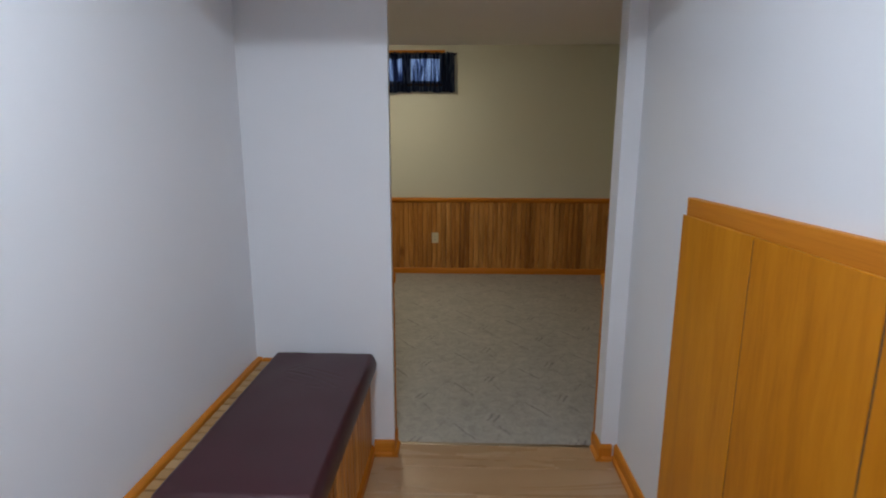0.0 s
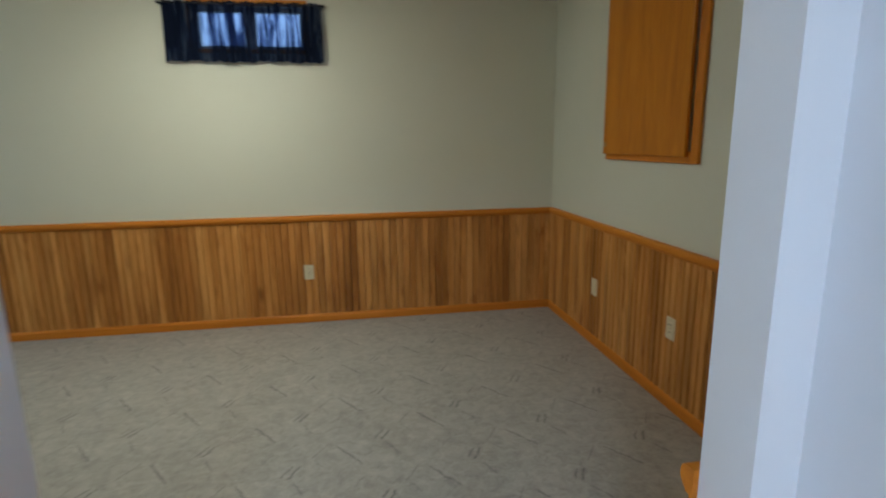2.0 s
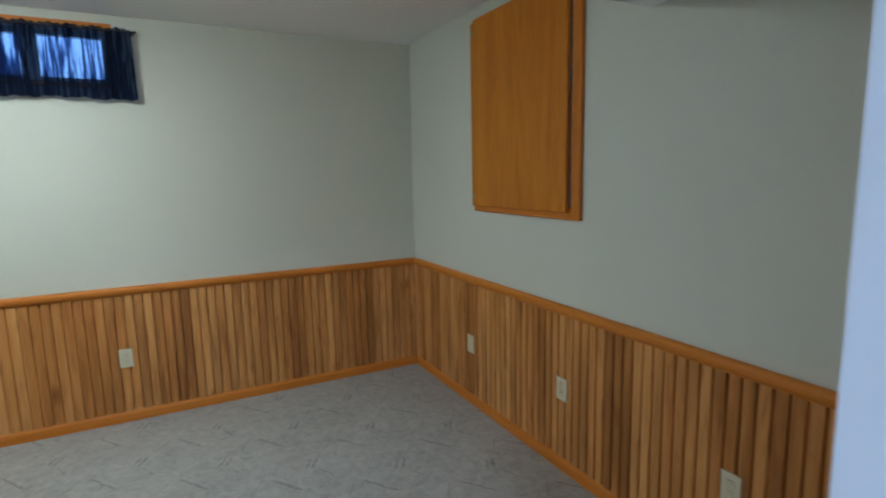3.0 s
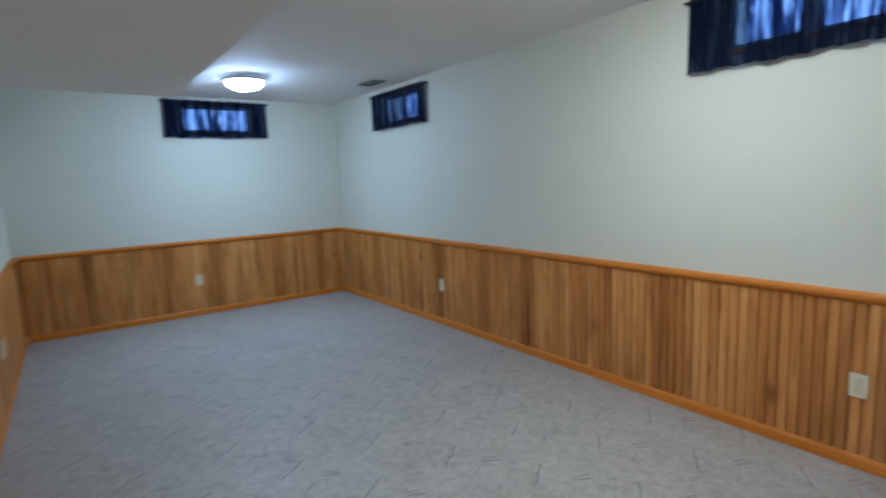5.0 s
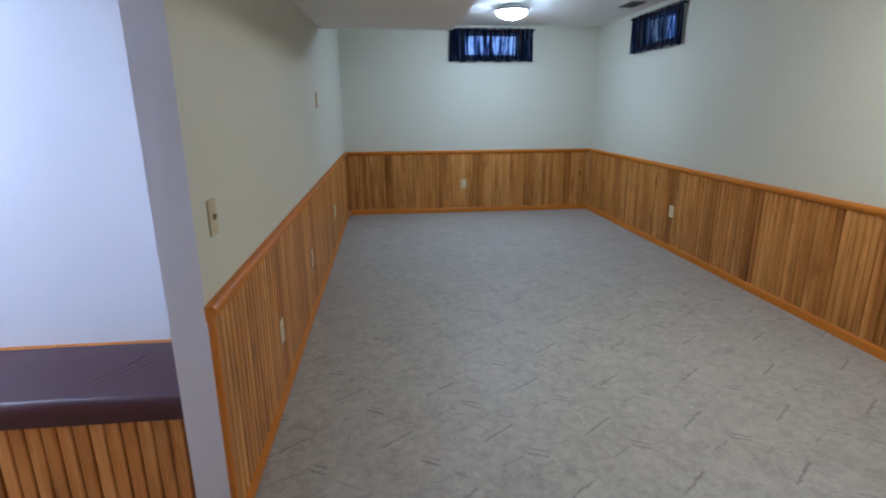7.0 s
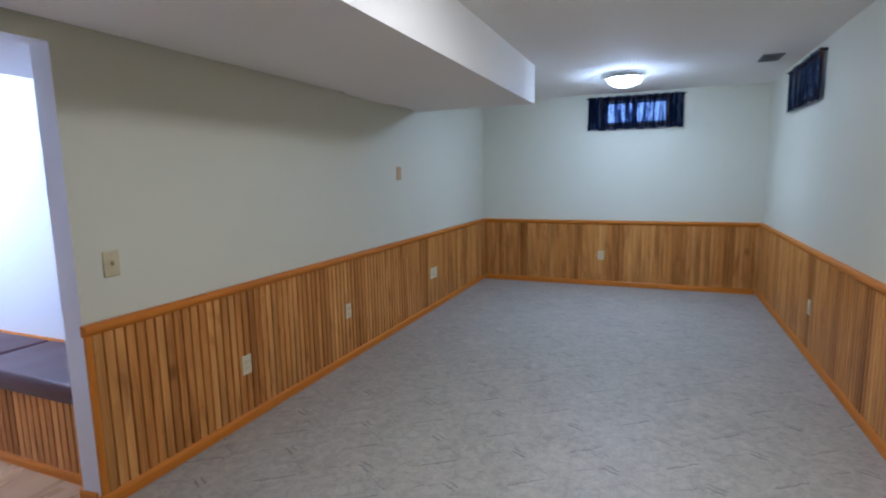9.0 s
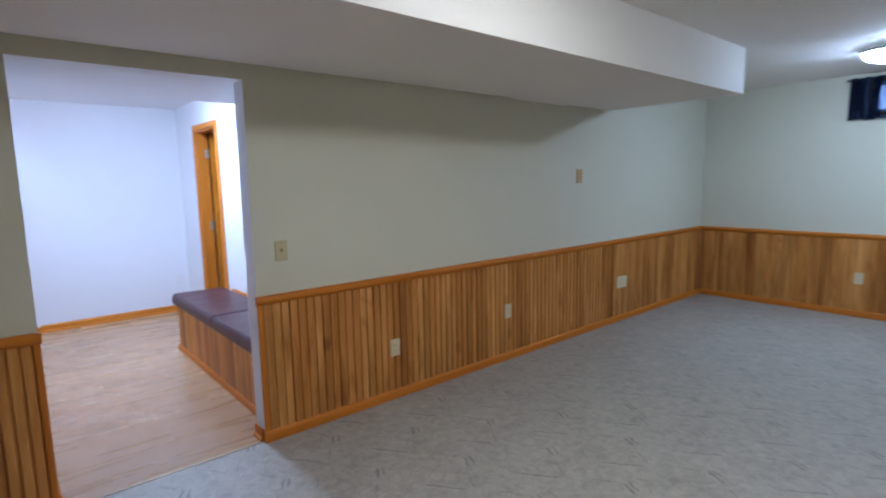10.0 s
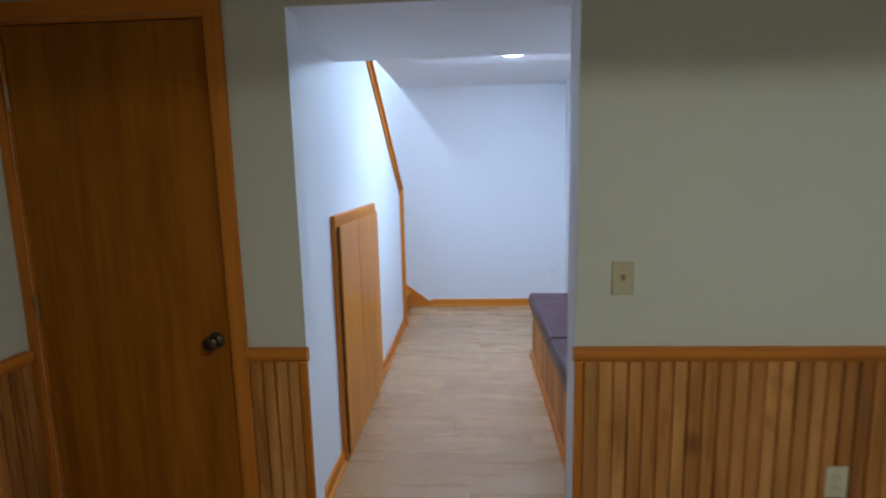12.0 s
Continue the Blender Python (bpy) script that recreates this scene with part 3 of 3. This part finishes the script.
def curtain(width, height, seed, m):
    """A gathered navy valance on a thin rod; local x runs along the rod, -y into the room, z = 0 at the hem."""
    rng = random.Random(seed)
    top = thing("curtain", (0, 0, 0), "short gathered navy curtain on a thin black rod", "curtain", "navy window curtains")
    waves = [(rng.uniform(35, 60), rng.uniform(0, 6), 0.006), (rng.uniform(75, 105), rng.uniform(0, 6), 0.004), (rng.uniform(12, 20), rng.uniform(0, 6), 0.005)]
    cols, rows = 150, 16
    bm = bmesh.new()
    grid = []
    for j in range(rows + 1):
        z = height * j / rows
        line = []
        for i in range(cols + 1):
            x = -width / 2 + width * i / cols
            loose = 1.15 - 0.5 * j / rows
            drift = 0.05 * math.sin(x * 5 + seed) * (1 - j / rows) * 0.3
            d = sum(amp * math.sin(k * (x + drift) + ph) for k, ph, amp in waves) * loose
            hem = (0.0045 * math.sin(x * 41 + seed) + 0.003 * math.sin(x * 97) + 0.004 * math.sin(x * 13 + seed * 2)) * max(0.0, 1 - j / 4)
            ruff = 0.004 * math.sin(x * 160 + seed) + 0.004 * math.sin(x * 57) if j == rows else 0.0
            flare = 1 + 0.012 * (1 - j / rows)
            line.append(bm.verts.new((x * flare, d - 0.046, z + hem + ruff)))
        grid.append(line)
    for j in range(rows):
        for i in range(cols):
            bm.faces.new((grid[j][i], grid[j][i + 1], grid[j + 1][i + 1], grid[j + 1][i]))
    part("cloth", bm, navy, top, "", True)
    reach = width / 2 + 0.028
    prof = [(0.0, -reach), (0.009, -reach), (0.010, -reach + 0.012), (0.0055, -reach + 0.016), (0.0055, reach - 0.016), (0.010, reach - 0.012), (0.009, reach), (0.0, reach)]
    rod = part("rod", lathe(prof, 12), black_metal, top, "thin black rod", True)
    rod.matrix_basis = pose(0, -0.046, height - 0.016, 0, 90, 0)
    for s in (-1, 1):
        part("bracket", box(s * (reach - 0.022) - 0.006, s * (reach - 0.022) + 0.006, -0.047, -0.0, height - 0.03, height - 0.010, 0.002), black_metal, top)
    top.matrix_basis = m
    return top


curtain(1.068, 0.400, 3, pose(-0.834, NORTH, 1.982))
curtain(1.065, 0.385, 8, pose(-4.560, NORTH, 2.012))
curtain(1.100, 0.405, 14, pose(WEST, 4.495, 2.012, 0, 0, 90))


# ---- ceiling lights ----
def ceiling_light(at, glow_mat, deep=1.0, skirt=0.0):
    top = thing("ceiling_light", at, "lit white glass dome with a brushed metal rim on the ceiling", "ceiling light", "ceiling lights")

    def hang(profile, steps):
        return lathe([(r, z * deep) for r, z in profile], steps)

    pan = [(0.0, 0.0), (0.104, 0.0), (0.110, -0.006), (0.110, -0.026), (0.150, -0.040), (0.158, -0.046), (0.158, -0.050), (0.0, -0.050)]
    part("pan", hang(pan, 40), vinyl_frame, top, "white metal pan", True)
    rim = [(0.158, -0.034), (0.172, -0.033), (0.178, -0.038), (0.178, -0.054 - skirt), (0.172, -0.059 - skirt), (0.163, -0.056 - skirt), (0.158, -0.034)]
    bm = hang(rim, 48)
    bmesh.ops.delete(bm, geom=[f for f in bm.faces if len(f.verts) > 4], context="FACES_ONLY")
    part("rim", bm, nickel, top, "brushed metal rim", True)
    dome = [(0.0, -0.051), (0.155, -0.051), (0.161, -0.055)] + [(0.162 * math.cos(a) ** 1.35, -0.060 - 0.088 * math.sin(a)) for a in [i * math.pi / 2 / 14 for i in range(14)]] + [(0.0, -0.148)]
    part("dome", hang(dome, 40), glow_mat, top, "white glass dome", True)
    for i in range(3):
        a = 2 * math.pi * (i + 0.4) / 3
        clip = part("clip", box(0.150, 0.174, -0.006, 0.006, -0.001, 0.001), nickel, top)
        clip.matrix_basis = pose(0, 0, -0.048 * deep, 0, 0, math.degrees(a))
    part("finial", hang([(0.0, -0.146), (0.008, -0.147), (0.009, -0.153), (0.004, -0.159), (0.0, -0.160)], 14), nickel, top, "", True)
    return top


ceiling_light((-4.82, 4.45, CEIL), west_glow, 0.92)
# rim skirt added here to cut side light on the upper north wall
ceiling_light((-1.05, 4.74, CEIL), east_glow, 0.76, 0.012)
ceiling_light((-0.47, 0.53, HALL_CEIL), hall_glow, 0.63)
ceiling_light((1.10, -0.55, STAIR_TOP), stair_glow)

# ---- ceiling vent ----
vent = thing("ceiling_vent", (-4.63, 5.68, CEIL), "dark metal air grille in the white ceiling", "vent")
part("backing", box(-0.132, 0.132, -0.066, 0.066, -0.004, 0.0), slot_and_shade_dark, vent)
for x0, x1, y0, y1 in ((-0.150, 0.150, -0.083, -0.063), (-0.150, 0.150, 0.063, 0.083), (-0.150, -0.129, -0.063, 0.063), (0.129, 0.150, -0.063, 0.063)):
    part("frame", box(x0, x1, y0, y1, -0.010, 0.0, 0.002), grille, vent)
for i in range(7):
    y = -0.054 + i * 0.018
    ob = part("slat", box(-0.129, 0.129, -0.006, 0.006, -0.0012, 0.0012), grille, vent)
    ob.matrix_basis = pose(0, y, -0.008, 35, 0, 0)


# ---- electrical plates ----
def plate(name, kind, m, w=0.075, h=0.118, text="", category="outlet", group=""):
    """A wall plate; local -y points into the room."""
    top = thing(name, (0, 0, 0), text, category, group)
    mat = {"blank_tan": tan_wood, "white": vinyl_frame, "switch": aged_ivory}.get(kind, ivory)
    part("cover_plate", box(-w / 2, w / 2, -0.007, 0, -h / 2, h / 2, 0.003, 2), mat, top)
    gangs = (-0.023, 0.023) if w > 0.1 else (0.0,)
    if kind == "outlet":
        for gx in gangs:
            for z in (-0.020, 0.020):
                s = part("socket", box(gx - 0.016, gx + 0.016, -0.0095, -0.005, z - 0.014, z + 0.014, 0.004, 2), ivory, top)
                for sx in (-0.006, 0.006):
                    part("slot", box(gx + sx - 0.001, gx + sx + 0.001, -0.0102, -0.009, z - 0.003, z + 0.005), slot_and_shade_dark, s)
            part("screw", box(gx - 0.002, gx + 0.002, -0.0082, -0.006, -0.002, 0.002, 0.0006), nickel, top)
    elif kind == "switch":
        t = part("toggle", box(-0.005, 0.005, -0.014, 0.0, -0.009, 0.009, 0.002, 2), plain("old_ivory", (0.36, 0.28, 0.14), 0.4), top, "yellowed toggle lever")
        t.matrix_basis = pose(0, -0.004, 0.004, 20, 0, 0)
        for z in (-0.042, 0.042):
            part("screw", box(-0.002, 0.002, -0.0082, -0.006, z - 0.002, z + 0.002, 0.0006), nickel, top)
    elif kind == "blank":
        for z in (-0.042, 0.042):
            part("screw", box(-0.002, 0.002, -0.0082, -0.006, z - 0.002, z + 0.002, 0.0006), nickel, top)
    top.matrix_basis = m
    return top


D = 0.0145
OUTLET_TEXT = "ivory plastic outlet plate on the wooden wainscot"
OUTLETS = "ivory wall outlets"
plate("outlet", "outlet", pose(-0.505, NORTH - D, 0.413), text=OUTLET_TEXT, group=OUTLETS)
plate("outlet", "outlet", pose(-3.885, NORTH - D, 0.405), text=OUTLET_TEXT, group=OUTLETS)
plate("outlet", "outlet", pose(-1.455, SOUTH + D, 0.364, 0, 0, 180), text=OUTLET_TEXT, group=OUTLETS)
plate("outlet", "outlet", pose(-2.588, SOUTH + D, 0.414, 0, 0, 180), text=OUTLET_TEXT, group=OUTLETS)
plate("outlet", "outlet", pose(-4.320, SOUTH + D, 0.412, 0, 0, 180), 0.185, 0.118, "wide ivory plastic outlet plate on the wooden wainscot", group=OUTLETS)
plate("outlet", "outlet", pose(WEST + D, 4.137, 0.405, 0, 0, 90), text=OUTLET_TEXT, group=OUTLETS)
plate("outlet", "blank", pose(EAST - D, 5.072, 0.412, 0, 0, -90), text="blank ivory plate on the wooden wainscot", group=OUTLETS)
plate("outlet", "outlet", pose(EAST - D, 4.178, 0.435, 0, 0, -90), text=OUTLET_TEXT, group=OUTLETS)
plate("outlet", "outlet", pose(EAST - D, 3.285, 0.400, 0, 0, -90), text=OUTLET_TEXT, group=OUTLETS)
plate("outlet", "white", pose(-1.05, HALL_S, 0.37, 0, 0, 180), text="white outlet plate on the entry wall", group=OUTLETS)
plate("light_switch", "switch", pose(-0.693, SOUTH, 1.110, 0, 0, 180), text="ivory toggle switch plate on the cream wall", category="light switch")
plate("wall_box", "blank_tan", pose(-3.573, SOUTH, 1.505, 0, 0, 180), 0.085, 0.125, "small tan cover plate high on the cream wall", "wall plate")

# ---- built-in hatch cupboards ----
hatch = thing("wall_cupboard", (EAST, 0, 0), "flush honey-stained wooden cupboard high on the wall", "cupboard")
hy0, hy1, hz0, hz1 = 4.07, 5.00, 1.282, 2.392
for y0, y1, z0, z1, mt in ((hy0, hy0 + 0.06, hz0, hz1, trim_z), (hy1 - 0.06, hy1, hz0, hz1, trim_z), (hy0 + 0.06, hy1 - 0.06, hz0, hz0 + 0.06, trim_y), (hy0 + 0.06, hy1 - 0.06, hz1 - 0.06, hz1, trim_y)):
    part("frame", box(-0.020, 0.0, y0, y1, z0, z1, 0.003), mt, hatch)
cd = part("door", box(-0.042, -0.0205, hy0 + 0.072, hy1 - 0.010, hz0 + 0.034, hz1 - 0.028, 0.004, 2), panel_wood, hatch, "plain honey-stained door")
for z in (hz0 + 0.09, hz1 - 0.09):
    part("hinge", box(-0.045, -0.0425, hy1 - 0.05, hy1 - 0.02, z - 0.012, z + 0.012, 0.001), brass, cd)

store = thing("storage_hatch", (HALL_E, 0, 0), "honey-stained three-leaf storage hatch under the stairs", "cupboard")
sz1 = 1.284
for y0, y1, z0, z1, mt in ((HATCH_Y0, HATCH_Y0 + 0.055, 0.0, sz1 - 0.06, trim_z), (HATCH_Y1 - 0.055, HATCH_Y1, 0.0, sz1 - 0.06, trim_z),
                           (HATCH_Y0, HATCH_Y1, sz1 - 0.06, sz1, trim_y), (HATCH_Y0 + 0.055, HATCH_Y1 - 0.055, 0.0, 0.06, trim_y)):
    part("frame", box(-0.024, 0.0, y0, y1, z0, z1, 0.003), mt, store)
part("backing", box(-0.010, 0.0, HATCH_Y0 + 0.055, HATCH_Y1 - 0.055, 0.06, sz1 - 0.06), slot_and_shade_dark, store)
# near-flush dark strips put the shade of the leaf gaps into colour
for y in (1.0165, 1.4225):
    part("seam", box(-0.041, -0.011, y - 0.0026, y + 0.0026, 0.06, sz1 - 0.061), slot_and_shade_dark, store, "dark strip standing in for the shaded gap between two leaves")
for y0, y1 in ((HATCH_Y0 + 0.030, 1.0138), (1.0192, 1.4198), (1.4252, HATCH_Y1 - 0.022)):
    leaf = part("door", box(-0.043, -0.0335, y0, y1, 0.035, sz1 - 0.052, 0.0015), panel_wood, store, "plain honey-stained door")
    # inset core coloured near black as the shade behind the leaf's lip
    part("core_shade", box(-0.0334, -0.0242, y0 + 0.004, y1 - 0.004, 0.040, sz1 - 0.057), slot_and_shade_dark, leaf)

# ---- bench ----
bench = thing("bench", ((HALL_W + BENCH_X) / 2, (BENCH_Y0 + BENCH_Y1) / 2, 0), "built-in wooden storage bench with beadboard front", "bench")
bx0, bx1 = HALL_W + 0.001 - bench.location.x, BENCH_X - bench.location.x
by0, by1 = BENCH_Y0 - bench.location.y, BENCH_Y1 - 0.001 - bench.location.y
SEAT = 0.455
part("body", box(bx0, bx1 - 0.014, by0 + 0.02, by1, 0.0, SEAT - 0.02), trim_y, bench)
part("seat_board", box(bx0, bx1, by0, by1, SEAT - 0.02, SEAT, 0.003), trim_y, bench, "honey-stained seat board")
front = part("front_panel", box(bx1 - 0.0139, bx1 - 0.006, by0 + 0.02, by1, 0.03, SEAT - 0.021), trim_y, bench)
part("end_panel", box(bx0, bx1, by0, by0 + 0.019, 0.0, SEAT - 0.021, 0.003), panel_wood, bench)
part("base_trim", extrude_profile([(0, 0), (0.022, 0), (0.020, 0.03), (0.012, 0.045), (0, 0.05)], by0, by1, lambda s, u, v: (bx1 + u, s, v)), trim_y, bench)
part("base_trim", box(bx0, bx1, by0 - 0.014, by0, 0, 0.05, 0.003), trim_x, bench)
for i in range(42):
    part("slat", box(bx0 + 0.027, bx0 + 0.100, by0 + 0.004 + i * 0.0505, by0 + 0.004 + i * 0.0505 + 0.043, SEAT, SEAT + 0.016, 0.002), pale_slat, bench)
part("back_trim", box(bx0, bx0 + 0.026, by0, by1, SEAT, SEAT + 0.031, 0.006, 2), trim_y, bench, "honey-stained strip along the wall")
part("back_trim", box(bx0 + 0.026, bx0 + 0.075, by1 - 0.018, by1, SEAT, SEAT + 0.026, 0.004), trim_x, bench, "honey-stained strip along the wall")


# ---- beadboard ----
STRIP = 0.0522
# tones of the strips across one four-foot sheet, from its darkest seam; 0 dark, 1 light
SHEET = (0.06, 0.12, 0.68, 0.80, 0.72, 0.60, 0.78, 0.66, 0.86, 0.48, 0.38, 0.56, 0.64, 0.28, 0.20, 0.36, 0.62, 0.72, 0.56, 0.68, 0.76, 0.58, 0.40, 0.16)
tone_rng = random.Random(4)


def strip_mesh(height):
    g, r = 0.0036, 0.0050
    prof = [(0.0, 0.0), (0.0, 0.0010), (g, 0.0010), (r, 0.0108), (r + 0.0034, 0.0135), (STRIP - r - 0.0034, 0.0135), (STRIP - r, 0.0108), (STRIP - g, 0.0010), (STRIP, 0.0010), (STRIP, 0.0)]
    bm = extrude_profile(prof, 0.0, height, lambda s, u, v: (u, -v, s))
    bmesh.ops.recalc_face_normals(bm, faces=bm.faces)
    me = bpy.data.meshes.new("strip")
    bm.to_mesh(me)
    bm.free()
    me.materials.append(beadboard)
    return me


tall, low = strip_mesh(RAIL - 0.05 - 0.062), strip_mesh(SEAT - 0.021 - 0.04)


def strips(parent, me, length, start, step, z, turn, seam, sheet, way=1):
    """A row of beaded strips from start along step, facing as turn says.
    seam: where a sheet's darkest seam lies on the wall's own axis; sheet: the sheet's width; way: its direction."""
    n = round(length / STRIP)
    k = length / (n * STRIP)
    for i in range(n):
        ob = new("strip", me)
        ob.parent = parent
        s = i * STRIP * k
        x, y = start[0] + step[0] * s, start[1] + step[1] * s
        mid = (x + step[0] * STRIP / 2) if step[0] else (y + step[1] * STRIP / 2)
        phase = ((mid - seam) * way / sheet) % 1.0
        tone = SHEET[int(phase * len(SHEET))] + tone_rng.uniform(-0.10, 0.10)
        ob.color = (tone, tone, tone, 1)
        ob.matrix_basis = pose(x, y, z, 0, 0, turn) @ Matrix.Diagonal((k, 1, 1, 1))


strips(wall_north, tall, EAST - WEST - 0.002, (WEST + 0.001, NORTH), (1, 0), 0.062, 0, -0.225, 1.246)
strips(wall_south, tall, OPEN_W - 0.024 - WEST, (OPEN_W - 0.024, SOUTH), (-1, 0), 0.062, 180, -1.50, 1.28, -1)
strips(wall_south, tall, DOOR_W - CASE - OPEN_E - 0.024, (DOOR_W - CASE, SOUTH), (-1, 0), 0.062, 180, 0.20, 1.28, -1)
strips(wall_west, tall, NORTH - SOUTH - 0.028, (WEST, SOUTH + 0.014), (0, 1), 0.062, 90, 3.04, 1.27)
strips(wall_east, tall, NORTH - SOUTH - 0.034, (EAST, NORTH - 0.014), (0, -1), 0.062, -90, 3.87, 1.25, -1)
strips(front, low, by1 - by0 - 0.02, (bx1 - 0.0059, by0 + 0.02), (0, 1), 0.04, 90, 0.30, 1.25)


# ---- bench cushions ----
def cushion(y0, y1, seed, creases):
    """A padded vinyl pad with rolled edges; local z = 0 at its underside."""
    x0, x1 = HALL_W + 0.090, BENCH_X + 0.040
    w, l, h = x1 - x0, y1 - y0, 0.065
    nx, ny = 104, 190
    bm = bmesh.new()

    def lift(u, v):
        ex, ey = min(u, w - u), min(v, l - v)
        r = 0.028
        def edge(d):
            return 1.0 if d >= r else math.sqrt(max(0.0, 1 - (1 - d / r) ** 2))
        roll = 0.026
        fx = w - u
        front = 1.0 if fx >= roll else math.sqrt(max(0.0, 1 - (1 - fx / roll) ** 2))
        z = h * (0.30 + 0.70 * edge(u) * edge(ey)) * front + 0.004 * (1 - front)
        z += 0.015 * math.sin(math.pi * u / w) * math.sin(math.pi * v / l)
        z += 0.0025 * noise.noise(Vector((u * 6 + seed, v * 6, 0)))
        for ax, ay, bx, by, depth in creases:
            d = Vector((bx - ax, by - ay))
            q = Vector((u - ax, v - ay))
            k = max(0.0, min(1.0, q.dot(d) / d.dot(d)))
            dist = (q - d * k).length
            z += 0.38 * depth * (math.exp(-((dist - 0.012) / 0.007) ** 2) * 0.6 - math.exp(-(dist / 0.007) ** 2) * 0.8) * math.sin(math.pi * (0.15 + 0.7 * k))
        return z

    def spread(i, n, size):
        s = i / n
        s = 0.5 - 0.5 * math.cos(math.pi * s)
        return size * (0.55 * s + 0.45 * i / n)

    top = [[bm.verts.new((spread(i, nx, w), spread(j, ny, l), lift(spread(i, nx, w), spread(j, ny, l)))) for j in range(ny + 1)] for i in range(nx + 1)]
    for i in range(nx):
        for j in range(ny):
            bm.faces.new((top[i][j], top[i + 1][j], top[i + 1][j + 1], top[i][j + 1]))
    rim = [top[i][0] for i in range(nx + 1)] + [top[nx][j] for j in range(1, ny + 1)] + [top[i][ny] for i in range(nx - 1, -1, -1)] + [top[0][j] for j in range(ny - 1, 0, -1)]
    low_ring = [bm.verts.new((min(max(v.co.x, 0.008), w - 0.006), min(max(v.co.y, 0.004), l - 0.004), -0.026 if v.co.x > w - 0.05 else 0.0)) for v in rim]
    n = len(rim)
    for i in range(n):
        bm.faces.new((rim[i], rim[(i + 1) % n], low_ring[(i + 1) % n], low_ring[i]))
    ob = finish("bench_cushion", bm, burgundy, None, "", True)
    ob.location = (x0, y0, SEAT)
    return tagged(ob, "dark burgundy vinyl seat cushion with creases on the bench", "cushion", "bench cushions")


cushion(1.386, HALL_N - 0.012, 5, [(0.367, 0.644, 0.270, 0.718, 0.006), (0.270, 0.718, 0.139, 0.774, 0.007), (0.310, 0.629, 0.258, 0.645, 0.004), (0.197, 0.689, 0.151, 0.719, 0.004), (0.187, 0.818, 0.375, 0.736, 0.005), (0.133, 0.790, 0.200, 0.850, 0.004)])
cushion(BENCH_Y0 - 0.012, 1.380, 9, [(0.12, 0.25, 0.30, 0.40, 0.004), (0.30, 0.75, 0.42, 0.62, 0.003)])

# ---- stairs ----
stairs = thing("staircase", (HALL_E, KNEE_Y, 0), "honey-stained wooden stairs turning up behind the wall", "staircase")
RISE = 0.18
for i in range(3):
    part("step", box(0.02 + 0.25 * i, EAST - HALL_E, HALL_S - KNEE_Y + 0.016, -0.024, RISE * i, RISE * (i + 1), 0.004), trim_x, stairs)
for i in range(8):
    part("step", box(0.101, EAST - HALL_E, 0.25 * i, 0.25 * (i + 1) + 0.02, RISE * (i + 3), RISE * (i + 4), 0.004), trim_x, stairs)
bm = bmesh.new()
sk = [(0.30, 0.0), (0.30, 0.055), (0.34, 0.065), (1.49, 0.95), (1.49, 0.0)]
s = [[bm.verts.new((x, y, z)) for x, z in sk] for y in (HALL_S, HALL_S + 0.015)]
bm.faces.new(s[0])
bm.faces.new(s[1])
for i in range(5):
    bm.faces.new((s[0][i], s[0][(i + 1) % 5], s[1][(i + 1) % 5], s[1][i]))
structure("trim", bm, trim_x, "honey-stained sloping skirt board beside the stairs")

# ---- laminate planks ----
y = HALL_S + 0.002
row = 0
PLANK = 0.192
while y < SOUTH - 0.022:
    y1 = min(y + PLANK, HALL_N if y < HALL_N - 0.001 else SOUTH - 0.020)
    x = HALL_W - 0.1 - (row * 0.43 % 1.2)
    end = HALL_E + (0.02 if y1 < KNEE_Y - 0.03 else -0.001)
    if y1 > HALL_N + 0.001:
        end = OPEN_E
    while x < end:
        x1 = x + 1.22
        a, b = max(x, HALL_W if y1 < HALL_N + 0.001 else OPEN_W), min(x1, end)
        if b - a > 0.03:
            ob = finish("plank", box(-(b - a) / 2 + 0.0001, (b - a) / 2 - 0.0001, -(y1 - y) / 2 + 0.0001, (y1 - y) / 2 - 0.0001, -0.012, 0.0, 0.0004), laminate, floor_entry)
            ob.location = ((a + b) / 2, (y + y1) / 2, 0)
        x = x1
    y = y1
    row += 1
